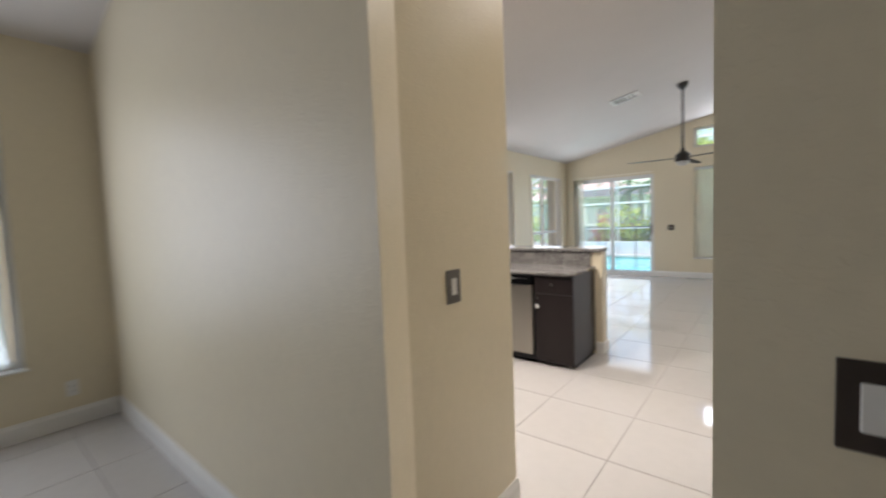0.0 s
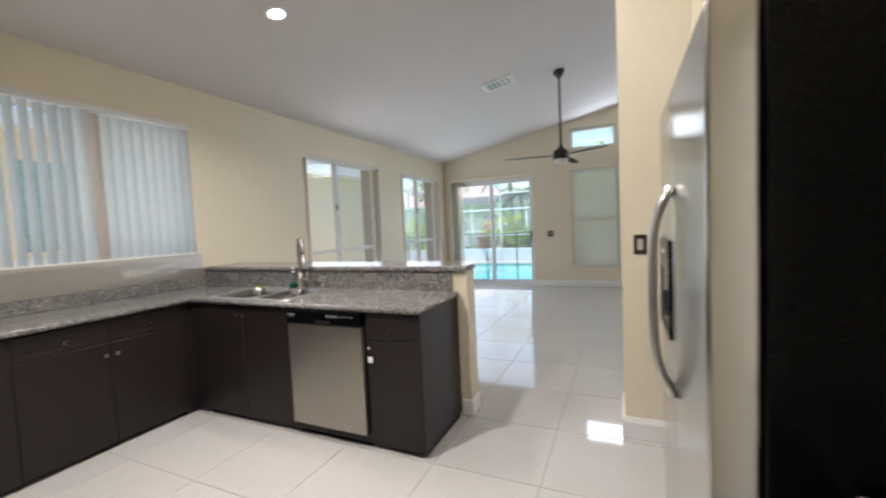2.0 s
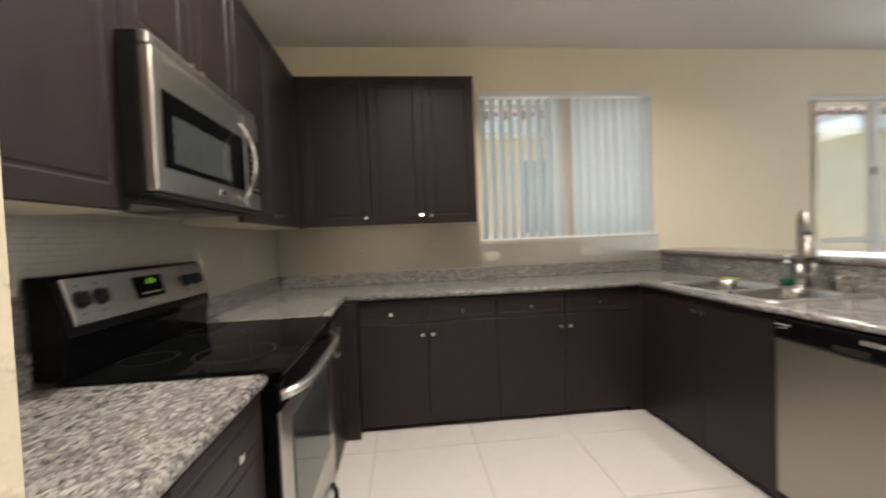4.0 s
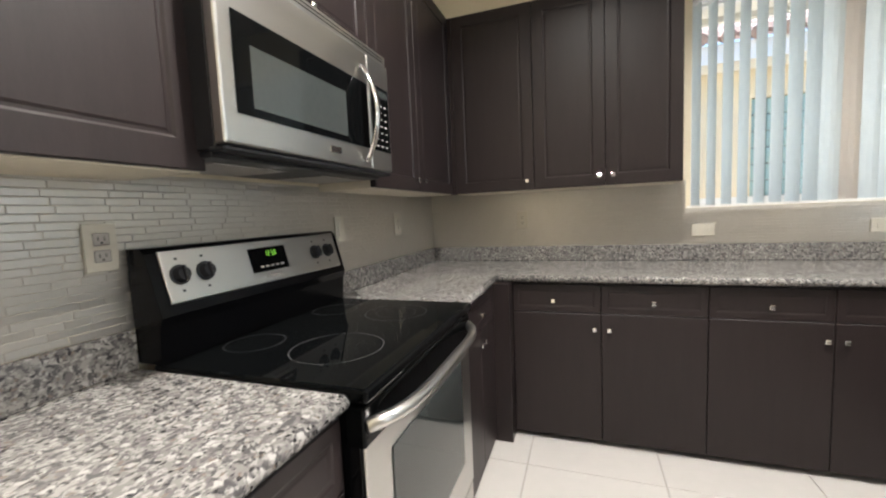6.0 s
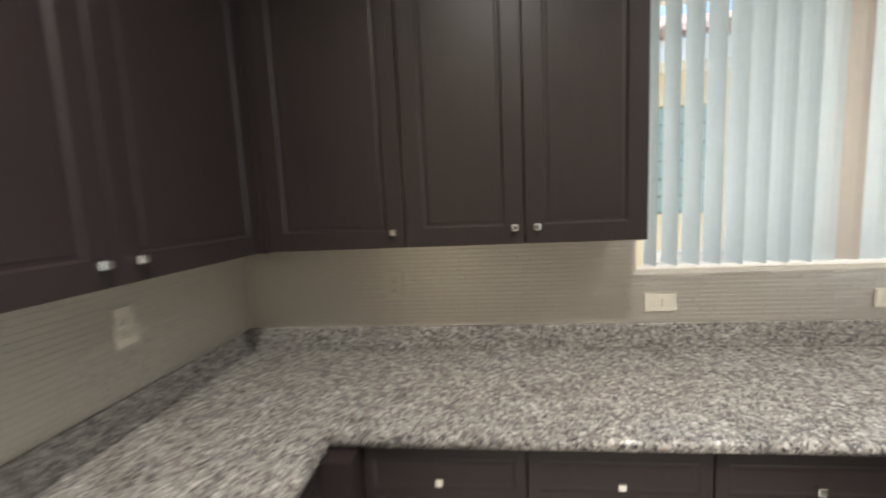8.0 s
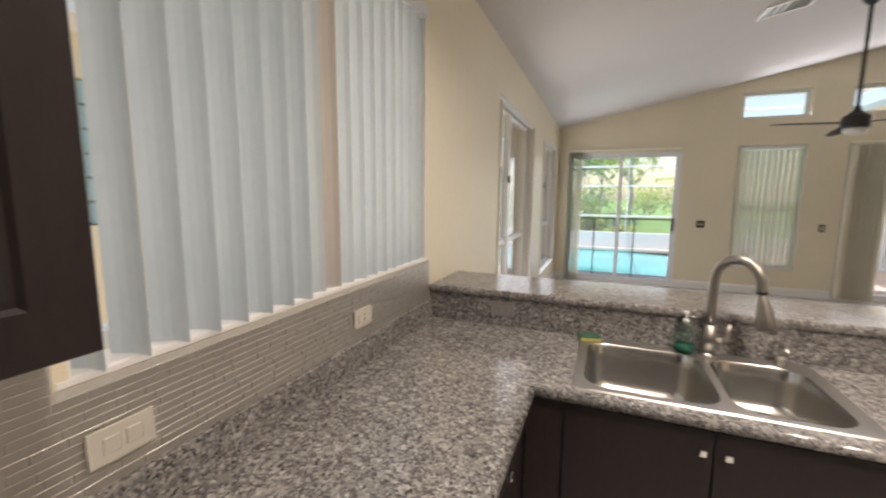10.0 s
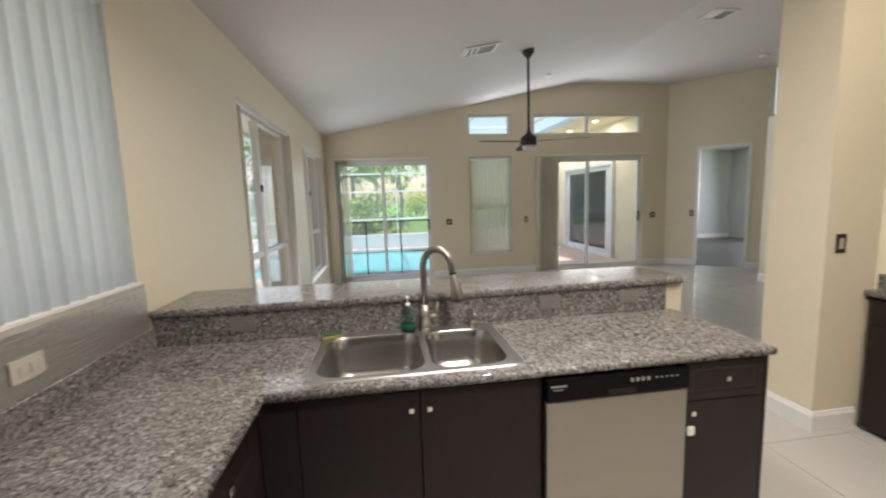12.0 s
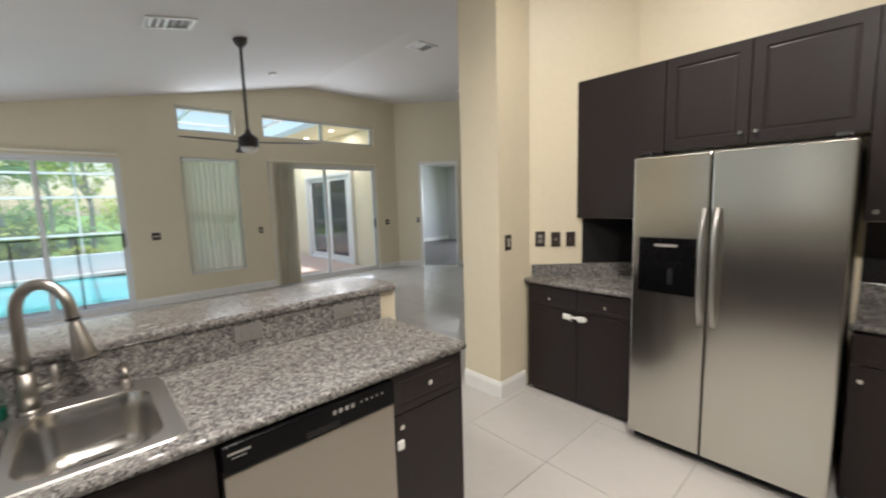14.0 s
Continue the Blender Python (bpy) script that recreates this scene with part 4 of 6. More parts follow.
sp = struct("backsplash_south", bm_box(XW + 0.004, -1.397, YS + 0.0005, YS + 0.004, US + 0.001, 1.40), MGROUT, "brushed metal mosaic backsplash behind the range", "backsplash")
strips_south = (sp, lambda u, v, w: (u, YS + 0.004 + w, v), XW + 0.006, -1.398, tile_rows(US + 0.002, 1.395, XW + 0.006, -1.398), lambda u, z: -2.62 < u < -1.62 and z > 1.09, 3)
lowz = WIN_K[2] - 0.0105
bw = bm_box(XW + 0.0005, XW + 0.004, YS + 0.005, 3.515, US + 0.001, 1.40)
bm_box(XW + 0.0005, XW + 0.004, 3.5155, 5.08, US + 0.001, lowz, bm=bw)
sw = struct("backsplash_west", bw, MGROUT, "brushed metal mosaic backsplash under the window", "backsplash")
strips_west = (sw, lambda u, v, w: (XW + 0.004 + w, u, v), YS + 0.006, 5.08, [(z, a, c if z + 0.017 < lowz else 3.51) for z, a, c in tile_rows(US + 0.002, 1.395, YS + 0.006, 5.08)], lambda u, z: 2.9 < u < 3.55 and z > 1.13, 8, 0.0012, 0.0016)
bb = bm_box(0.3255, 0.3295, 2.88, 3.32, US + 0.001, 1.40)
bm_box(0.3255, 0.3295, 4.29, 4.59, US + 0.001, 1.40, bm=bb)
struct("backsplash_east", bb, BTILE, "dark mosaic backsplash by the refrigerator", "backsplash")
struct("backsplash_angled", bm_prism([(0.03, 4.888), (0.026, 4.884), (0.3245, 4.594), (0.3285, 4.598)], US + 0.001, 1.40), BTILE, "dark mosaic backsplash on the angled wall", "backsplash")
bx = bmesh.new()
for k in range(20):
    z = US + 0.004 + k * 0.0185
    d = 0.0028
    for j in range(5):
        t0 = max(0.0, j / 4.4 - (k % 2) * 0.1)
        t1 = min(1.0, t0 + 0.215)
        if t1 - t0 < 0.03:
            continue
        p = Vector((0.028 + (0.322 - 0.028) * t0, 4.885 - 0.288 * t0, 0))
        q = Vector((0.028 + (0.322 - 0.028) * t1, 4.885 - 0.288 * t1, 0))
        n = Vector((-0.7, -0.714, 0))
        vs_ = [bx.verts.new(e + n * w + Vector((0, 0, zz))) for w in (0.0005, d) for e, zz in ((p, z), (q, z), (q, z + 0.016), (p, z + 0.016))]
        for f in ((4, 5, 6, 7), (0, 1, 5, 4), (1, 2, 6, 5), (2, 3, 7, 6), (3, 0, 4, 7)):
            bx.faces.new([vs_[i] for i in f])
tagged(part("tile_strips", bx, BTILE, bpy.data.objects["backsplash_angled"], "rows of dark mosaic strips"), kind="stuff")

# ---- outlets and switches ----


def plate(name, at, u, n, w, h, mat, label, kind="rocker", inner=None):
    """A wall plate at a place; u: along the wall, n: out of it."""
    at, u, n = Vector(at), Vector(u), Vector(n)
    m = Matrix((u, Vector((0, 0, 1)), n)).transposed().to_4x4()
    m.translation = at
    ob = thing(name, at, label, "switch" if "switch" in name else "outlet")

    def put_in(bm):
        bmesh.ops.transform(bm, matrix=m, verts=bm.verts)
        return bm
    part("plate", put_in(bm_box(-w / 2, w / 2, -h / 2, h / 2, 0.0006, 0.006, 0.002, 2)), mat, ob)
    inn = inner or WHITEP
    if kind == "rocker":
        part("rocker", put_in(bm_box(-0.016, 0.016, -0.033, 0.033, 0.006, 0.0095, 0.0015)), inn, ob)
    elif kind == "duplex":
        for s in (-1, 1):
            rc = bm_box(-0.017, 0.017, s * 0.0195 - 0.0145, s * 0.0195 + 0.0145, 0.006, 0.0085, 0.002)
            part("receptacle", put_in(rc), inn, ob)
            sl = bm_box(-0.0075, -0.0055, s * 0.0195 - 0.003, s * 0.0195 + 0.006, 0.0085, 0.009)
            bm_box(0.0055, 0.0075, s * 0.0195 - 0.003, s * 0.0195 + 0.006, 0.0085, 0.009, bm=sl)
            bm_cyl((0, s * 0.0195 - 0.008, 0.0085), (0, s * 0.0195 - 0.008, 0.009), 0.0028, seg=10, bm=sl)
            part("slots", put_in(sl), BLACKP, ob)
    elif kind == "wide":
        for s in (-1, 1):
            part("receptacle", put_in(bm_box(s * 0.0195 - 0.0145, s * 0.0195 + 0.0145, -0.017, 0.017, 0.006, 0.0085, 0.002)), inn, ob)
    elif kind == "small":
        part("jack", put_in(bm_box(-0.008, 0.008, -0.01, 0.01, 0.006, 0.009, 0.002)), inn, ob)
    return ob


EX, EY = (1, 0, 0), (0, 1, 0)
yS, xW = YS + 0.0076, XW + 0.0076
plate("outlet", (-2.236, yS, 1.222), (-1, 0, 0), EY, 0.070, 0.112, TANP, "almond duplex outlet on the mosaic backsplash", "duplex", GREYP)
plate("light_switch", (-3.20, yS, 1.215), (-1, 0, 0), EY, 0.072, 0.118, TANP, "almond switch plate on the mosaic backsplash", "rocker", TANP)
plate("outlet", (-3.80, yS, 1.215), (-1, 0, 0), EY, 0.072, 0.118, TANP, "almond outlet near the kitchen corner", "duplex", TANP)
plate("outlet", (xW, 2.535, 1.196), (0, 1, 0), (1, 0, 0), 0.072, 0.118, TANP, "almond outlet under the wall cabinets", "duplex", TANP)
plate("outlet", (xW, 3.605, 1.098), (0, 1, 0), (1, 0, 0), 0.118, 0.072, TANP, "almond sideways outlet below the window", "wide", BEIGEP)
plate("outlet", (xW, 4.44, 1.10), (0, 1, 0), (1, 0, 0), 0.118, 0.072, TANP, "almond sideways outlet below the window", "wide", BEIGEP)
for x in (-4.016, -2.465, -2.005):
    plate("outlet", (x, 5.1005, 1.004), EX, (0, -1, 0), 0.118, 0.072, STONEP, "grey sideways outlet on the granite splash", "wide", STONEP)
DG, DU = (-0.695, -0.719, 0), (0.719, -0.695, 0)
plate("outlet", (-0.212, 5.121, 1.222), DU, DG, 0.078, 0.122, BRONZE, "dark bronze duplex outlet on the angled wall", "duplex", GREYP)
plate("phone_jack", (-0.122, 5.034, 1.215), DU, DG, 0.074, 0.118, BRONZE, "dark bronze jack plate on the angled wall", "small", GREYP)
plate("cable_jack", (-0.036, 4.951, 1.215), DU, DG, 0.074, 0.118, BRONZE, "dark bronze cable plate on the angled wall", "small", CHROME)
plate("light_switch", (-0.555, 5.18, 1.22), EX, (0, -1, 0), 0.072, 0.118, BRONZE, "bronze switch plate on the wall end", "rocker", BEIGEP)
plate("light_switch", (-1.32, 2.197, 1.166), EY, (1, 0, 0), 0.086, 0.132, SMOKEP, "dark grey switch plate with white rocker in the passage", "rocker")
plate("light_switch", (-0.245, 1.69, 1.158), EX, (0, -1, 0), 0.078, 0.122, BRONZE, "dark switch plate with white rocker on the foyer wall", "rocker")
plate("light_switch", (-2.043, YP, 1.12), EX, (0, -1, 0), 0.118, 0.118, BRONZE, "wide bronze switch plate beside the pool door", "wide", BEIGEP)
plate("light_switch", (-0.424, YP, 1.11), EX, (0, -1, 0), 0.075, 0.118, BRONZE, "bronze switch plate beside the patio door", "rocker", BEIGEP)
plate("light_switch", (2.44, YP, 1.10), EX, (0, -1, 0), 0.11, 0.118, BRONZE, "bronze switch plate by the patio door handle", "wide", BEIGEP)
plate("light_switch", (2.75 + 0.49 * D, YP - 0.49 * D, 1.12), (D, -D, 0), (-D, -D, 0), 0.075, 0.118, BRONZE, "bronze switch plate by the bedroom doorway", "rocker", BEIGEP)
plate("outlet", (XW, 1.46, 0.29), (0, 1, 0), (1, 0, 0), 0.072, 0.118, WHITEP, "white outlet low on the front room wall", "duplex", WHITEP)

# ---- range ----
X0, X1 = -3.063, -2.286
rg = thing("range", (-2.68, 2.2, 0), "black and stainless electric range with glass cooktop", "stove")
part("body", bm_box(X0, X1, 1.885, 2.46, 0.02, 0.895, 0.004), BLACK, rg)
part("cooktop", bm_box(X0, X1 + 0.001, 1.935, 2.53, 0.896, 0.928, 0.008, 2), BGLASS, rg, "glossy black glass cooktop")
for x, y, r in ((-2.50, 2.32, 0.122), (-2.87, 2.31, 0.108), (-2.87, 2.31, 0.07), (-2.485, 2.06, 0.08), (-2.87, 2.06, 0.08)):
    bm = bmesh.new()
    for rad in (r, r * 0.985):
        bmesh.ops.create_circle(bm, segments=48, radius=rad, matrix=Matrix.Translation((x, y, 0.9284)))
    bmesh.ops.bridge_loops(bm, edges=bm.edges[:])
    part("burner_ring", bm, RING, rg)
bm = bmesh.new()
prof = ((1.885, 0.929), (1.968, 0.929), (1.975, 1.02), (1.985, 1.045), (1.944, 1.199), (1.929, 1.213), (1.885, 1.213))
ends = [[bm.verts.new((x, y, z)) for y, z in prof] for x in (X0, X1)]
for k in range(len(prof)):
    bm.faces.new((ends[0][k], ends[0][(k + 1) % len(prof)], ends[1][(k + 1) % len(prof)], ends[1][k]))
bm.faces.new(ends[0])
bm.faces.new(ends[1])
bmesh.ops.recalc_face_normals(bm, faces=bm.faces)
part("backguard", bm, BLACK, rg)
tilt = Matrix.Translation((0, 1.964, 1.140)) @ Matrix.Rotation(math.atan2(0.04, 0.15), 4, "X")


def on_guard(bm):
    bmesh.ops.transform(bm, matrix=tilt, verts=bm.verts)
    return bm


cp = part("control_panel", on_guard(bm_box(X0 + 0.028, X1 - 0.028, -0.004, 0.0035, -0.071, 0.066, 0.0035, 3)), STEELH, rg, "brushed stainless control panel")
for x in (-2.354, -2.427, -2.895, -2.971):
    bm = bm_cyl((x, 0.003, 0.0), (x, 0.008, 0.0), 0.026, seg=28)
    bm_cyl((x, 0.008, 0.0), (x, 0.024, 0.0), 0.021, 0.017, 24, bm)
    bm_box(x - 0.004, x + 0.004, 0.02, 0.031, -0.02, 0.02, 0.002, 1, bm)
    part("knob", on_guard(bm), BLACKP, cp)
dp = part("display", on_guard(bm_box(-2.741, -2.584, 0.0035, 0.0062, -0.035, 0.042, 0.003)), BGLASS, cp, "dark clock display")
b = bmesh.new()
SEG = {"1": "bc", "2": "abged", "5": "afgcd", "8": "abcdefg"}
px = 0.0125
for i, ch in enumerate("1258"):
    ox = 0.004 - i * px * 0.95 - (0.004 if i > 1 else 0)
    for s in SEG[ch]:
        a = {"a": (0, 0.018, 0.007, 0.0016), "g": (0, 0.009, 0.007, 0.0016), "d": (0, 0, 0.007, 0.0016), "f": (0, 0.009, 0.0016, 0.009), "e": (0, 0, 0.0016, 0.009), "b": (0.0054, 0.009, 0.0016, 0.009), "c": (0.0054, 0, 0.0016, 0.009)}[s]
        a = tuple(v * 0.9 for v in a)
        bm_box(-2.652 + ox - a[0] - a[2], -2.652 + ox - a[0], 0.0063, 0.0069, 0.014 + a[1], 0.014 + a[1] + a[3], bm=b)
part("clock_digits", on_guard(b), LED, dp, "glowing green clock digits")
b = bmesh.new()
for k in range(5):
    bm_box(-2.63 - 0.022 * k, -2.616 - 0.022 * k, 0.0063, 0.0068, -0.022, -0.016, bm=b)
part("buttons", on_guard(b), GREYP, dp)
for x in (-2.354, -2.427, -2.895, -2.971):
    for dz in (-0.042, 0.042):
        part("mark", on_guard(bm_box(x - 0.004, x + 0.004, 0.0036, 0.0040, dz - 0.003, dz + 0.003)), BLACKP, cp)
part("badge", on_guard(bm_box(-2.70, -2.63, 0.0036, 0.0042, -0.056, -0.049)), GREYP, cp)
od = part("oven_door", bm_box(X0 + 0.004, X1 - 0.004, 2.462, 2.508, 0.225, 0.885, 0.004, 2), BLACK, rg, "black oven door with stainless face")
part("door_face", bm_box(X0 + 0.007, X1 - 0.007, 2.5085, 2.515, 0.228, 0.805, 0.003, 2), STEELH, od, "brushed stainless face")
part("door_top", bm_box(X0 + 0.003, X1 - 0.003, 2.464, 2.519, 0.80, 0.888, 0.006, 2), BGLASS, od, "glossy black band")
part("oven_window", bm_prism([(X0 + 0.12, 2.5155), (X1 - 0.12, 2.5155), (X1 - 0.12, 2.5185), (X0 + 0.12, 2.5185)], 0.36, 0.74, 0.001), MWGLASS, od, "dark oven window")


def bow(u0, u1, out, n=14):
    return [(u0 + (u1 - u0) * k / n, out * (1 - abs(2 * k / n - 1) ** 5)) for k in range(n + 1)]


bm = bm_tube([(x, 2.516 + o, 0.845) for x, o in bow(X0 + 0.014, X1 - 0.014, 0.058)], 0.0155, 12)
part("handle", bm, STEELH, od, "bowed stainless handle", True)
dr = part("drawer", bm_box(X0 + 0.004, X1 - 0.004, 2.462, 2.506, 0.05, 0.218, 0.004, 2), BLACK, rg, "storage drawer with stainless face")
part("drawer_face", bm_box(X0 + 0.007, X1 - 0.007, 2.5065, 2.512, 0.053, 0.215, 0.003, 2), STEELH, dr, "brushed stainless face")
part("handle", bm_tube([(x, 2.513 + o, 0.175) for x, o in bow(X0 + 0.10, X1 - 0.10, 0.04)], 0.011, 10), BLACK, dr, smooth=True)
for x in (X0 + 0.05, X1 - 0.05):
    for y in (1.93, 2.42):
        part("foot", bm_cyl((x, y, 0.0), (x, y, 0.021), 0.02, seg=12), BLACKP, rg)

# ---- microwave ----
M0, M1, MY, Z0, Z1 = -3.062, -2.284, 2.200, 1.420, 1.868
mw = thing("microwave", (-2.67, 2.05, Z0), "stainless over-the-range microwave with bowed handle", "microwave")
part("body", bm_box(M0 + 0.002, M1 - 0.004, 1.879, MY, Z0 + 0.004, Z1, 0.004), BLACKP, mw, "dark plastic case")
part("vent_grille", bm_box(M0 + 0.002, M1 - 0.002, MY, MY + 0.026, 1.829, Z1 - 0.003, 0.006, 2), STEELH, mw, "stainless top vent strip")
for k in range(2):
    part("vent_slot", bm_box(M0 + 0.03, M1 - 0.03, MY + 0.0245, MY + 0.0268, 1.839 + 0.011 * k, 1.8415 + 0.011 * k), BLACKP, mw)
XC = -2.905
md = part("door", bm_box(XC + 0.0015, M1 - 0.001, MY, MY + 0.032, 1.434, 1.8265, 0.006, 2), STEELH, mw, "stainless microwave door")
part("window", bm_prism([(XC + 0.105, MY + 0.0325), (M1 - 0.040, MY + 0.0325), (M1 - 0.040, MY + 0.0345), (XC + 0.105, MY + 0.0345)], 1.503, 1.722, 0.0008), BGLASS, md, "black glass window")
# the screen's paleness includes a reflection put into its colour
part("screen", bm_box(XC + 0.150, M1 - 0.086, MY + 0.0346, MY + 0.0353, 1.522, 1.66), MWGLASS, md, "grey perforated screen behind glass, paler for a room reflection")
part("handle_backing", bm_prism([(XC + 0.012, MY + 0.0325), (XC + 0.104, MY + 0.0325), (XC + 0.104, MY + 0.0345), (XC + 0.012, MY + 0.0345)], 1.503, 1.722, 0.0008), BGLASS, md, "black glass behind the handle")
zz = [(1.452 + 0.325 * k / 18, 0.060 * (1 - abs(k / 9 - 1) ** 2.0)) for k in range(19)]
bm = bmesh.new()
rows_ = []
for z, o in zz:
    w_, t_ = 0.0165 - 0.004 * (1 - o / 0.06), 0.0075
    x_ = XC + 0.052 - 0.012 * (1 - o / 0.06)
    rows_.append([bm.verts.new((x_ + w_ * math.cos(radians(a)), MY + 0.033 + o + t_ * math.sin(radians(a)), z)) for a in range(0, 360, 30)])
for p, q in zip(rows_, rows_[1:]):
    for k in range(12):
        bm.faces.new((p[k], p[(k + 1) % 12], q[(k + 1) % 12], q[k]))
bm.faces.new(rows_[0])
bm.faces.new(rows_[-1])
bmesh.ops.recalc_face_normals(bm, faces=bm.faces)
part("handle", bm, CHROME, md, "broad bowed bright handle", True)
part("badge", bm_box(-2.712, -2.655, MY + 0.0325, MY + 0.036, 1.462, 1.482, 0.0015), CHROME, md, "small bright maker's plate")
cpn = part("control_panel", bm_box(M0 + 0.001, XC - 0.0015, MY, MY + 0.032, 1.434, 1.8265, 0.005, 2), STEELH, mw, "stainless control side")
kp = part("keypad", bm_box(M0 + 0.012, XC - 0.016, MY + 0.0325, MY + 0.0345, 1.503, 1.735, 0.0008), BGLASS, cpn, "black glass keypad")
part("display", bm_box(M0 + 0.026, XC - 0.03, MY + 0.0346, MY + 0.0351, 1.698, 1.722), MWGLASS, kp)
for r in range(7):
    for k in range(3):
        c0 = M0 + 0.035 + 0.034 * k
        part("key", bm_box(c0, c0 + (0.011 if r % 3 else 0.016), MY + 0.0346, MY + 0.0350, 1.518 + 0.0245 * r, 1.5235 + 0.0245 * r), GREYP, kp)
part("lip", bm_box(M0 + 0.002, M1 - 0.002, MY - 0.02, MY + 0.026, Z0, 1.432, 0.004), BLACKP, mw, "black bottom edge")
part("underside", bm_box(M0 + 0.01, M1 - 0.01, 1.90, MY - 0.021, Z0 - 0.010, Z0 + 0.003, 0.003), BLACKP, mw)
for x in (-2.88, -2.47):
    part("grease_filter", bm_box(x - 0.12, x + 0.12, 1.93, 2.12, Z0 - 0.014, Z0 - 0.0105), GREYP, mw)
    part("filter_rail", bm_box(x - 0.125, x + 0.125, 2.121, 2.129, Z0 - 0.013, Z0 - 0.0105), CHROME, mw)

# ---- dishwasher ----
dw = thing("dishwasher", (-2.43, 4.8, 0), "stainless dishwasher with black control strip", "dishwasher")
part("tub", bm_box(-2.738, -2.127, 4.53, 5.09, 0.03, 0.872), BLACKP, dw)
part("door", bm_box(-2.737, -2.139, 4.487, 4.529, 0.092, 0.779, 0.006, 2), DWSTEEL, dw, "flat stainless door")
bm = bm_box(-2.739, -2.137, 4.479, 4.529, 0.782, 0.874, 0.010, 3)
cs = part("control_strip", bm, BLACK, dw, "glossy black plastic control strip")
part("handle_pocket", bm_box(-2.49, -2.37, 4.4775, 4.4795, 0.792, 0.813, 0.0008), TOE, cs, "recessed black grip")
for k in range(4):
    part("button", bm_box(-2.395 + 0.023 * k, -2.382 + 0.023 * k, 4.4775, 4.4795, 0.836, 0.852, 0.0008), GREYP, cs)
for k in range(5):
    part("indicator", bm_box(-2.288 + 0.022 * k, -2.281 + 0.022 * k, 4.4775, 4.4795, 0.842, 0.848), GREYP, cs)
part("badge", bm_box(-2.722, -2.66, 4.4775, 4.4795, 0.842, 0.849), GREYP, cs, "pale printed maker's mark")
part("badge", bm_box(-2.712, -2.672, 4.4775, 4.4795, 0.830, 0.833), GREYP, cs)
part("toe_panel", bm_box(-2.732, -2.132, 4.55, 4.565, 0.002, 0.09), BLACK, dw)

# ---- sink and tap ----
sk = thing("sink", (-3.21, 4.83, CT), "stainless drop-in double bowl sink", "sink")
O = (-3.636, -2.797, 4.548, 5.088)
BA, BB = (-3.606, -3.182, 4.573, 5.024), (-3.156, -2.843, 4.574, 5.012)


def rounded(x0, x1, y0, y1, r, n=5):
    pts = []
    for cx, cy, a0 in ((x1 - r, y1 - r, 0), (x0 + r, y1 - r, 90), (x0 + r, y0 + r, 180), (x1 - r, y0 + r, 270)):
        for k in range(n + 1):
            a = radians(a0 + 90 * k / n)
            pts.append((cx + r * math.cos(a), cy + r * math.sin(a)))
    return pts


def rim_mesh():
    """The flat rim, cut for the two bowls, with a rolled outer lip."""
    bm = bmesh.new()
    z = CT + 0.006
    loops = [[bm.verts.new((x, y, z)) for x, y in rounded(*o, r)] for o, r in ((O, 0.045), (BA, 0.085), (BB, 0.085))]
    edges = []
    for lp in loops:
        for k in range(len(lp)):
            edges.append(bm.edges.new((lp[k], lp[(k + 1) % len(lp)])))
    bmesh.ops.triangle_fill(bm, use_beauty=True, use_dissolve=False, edges=edges)
    low = [bm.verts.new((x, y, CT + 0.0008)) for x, y in rounded(O[0] - 0.004, O[1] + 0.004, O[2] - 0.004, O[3] + 0.004, 0.049)]
    n = len(low)
    for k in range(n):
        bm.faces.new((loops[0][k], loops[0][(k + 1) % n], low[(k + 1) % n], low[k]))
    bmesh.ops.recalc_face_normals(bm, faces=bm.faces)
    return bm


def bowl_mesh(box, depth):
    bm = bmesh.new()
    x0, x1, y0, y1 = box
    rings = []
    for ins, dz in ((0, 0), (0.004, -0.006), (0.012, -0.06), (0.022, -depth + 0.045), (0.035, -depth + 0.015), (0.065, -depth)):
        rings.append([bm.verts.new((x, y, CT + 0.006 + dz)) for x, y in rounded(x0 + ins, x1 - ins, y0 + ins, y1 - ins, max(0.03, 0.085 - ins * 0.4))])
    n = len(rings[0])
    for p, q in zip(rings, rings[1:]):
        for k in range(n):
            bm.faces.new((p[k], q[k], q[(k + 1) % n], p[(k + 1) % n]))
    bm.faces.new(rings[-1])
    return bm


part("rim", rim_mesh(), SINKM, sk)
for box, dep in ((BA, 0.20), (BB, 0.18)):
    bw_ = part("bowl", bowl_mesh(box, dep), BOWLM, sk, smooth=True)
    cx, cy = (box[0] + box[1]) / 2, (box[2] + box[3]) / 2 + 0.05
    part("drain", bm_cyl((cx, cy, CT + 0.006 - dep + 0.0005), (cx, cy, CT + 0.006 - dep + 0.006), 0.043, 0.036), CHROME, bw_)
fa = thing("faucet", (-3.13, 5.045, CT + 0.006), "brushed nickel gooseneck pull-down faucet", "faucet")
fx, fy, fzb = -3.140, 5.052, CT + 0.0065
bm = bm_cyl((fx, fy, fzb), (fx, fy, fzb + 0.012), 0.034, 0.030, 24)
bm_cyl((fx, fy, fzb + 0.012), (fx, fy, fzb + 0.13), 0.0265, 0.021, 24, bm)
part("body", bm, NICKEL, fa, smooth=True)
dirx, diry = 0.80, -0.60
path = [(0, 0.12), (0, 0.20), (0, 0.28)] + [(0.080 - 0.080 * math.cos(radians(a)), 0.318 + 0.092 * math.sin(radians(a))) for a in range(0, 181, 12)] + [(0.164, 0.292)]
part("neck", bm_tube([(fx + dirx * s, fy + diry * s, fzb + z) for s, z in path], 0.0172, 16), NICKEL, fa, smooth=True)
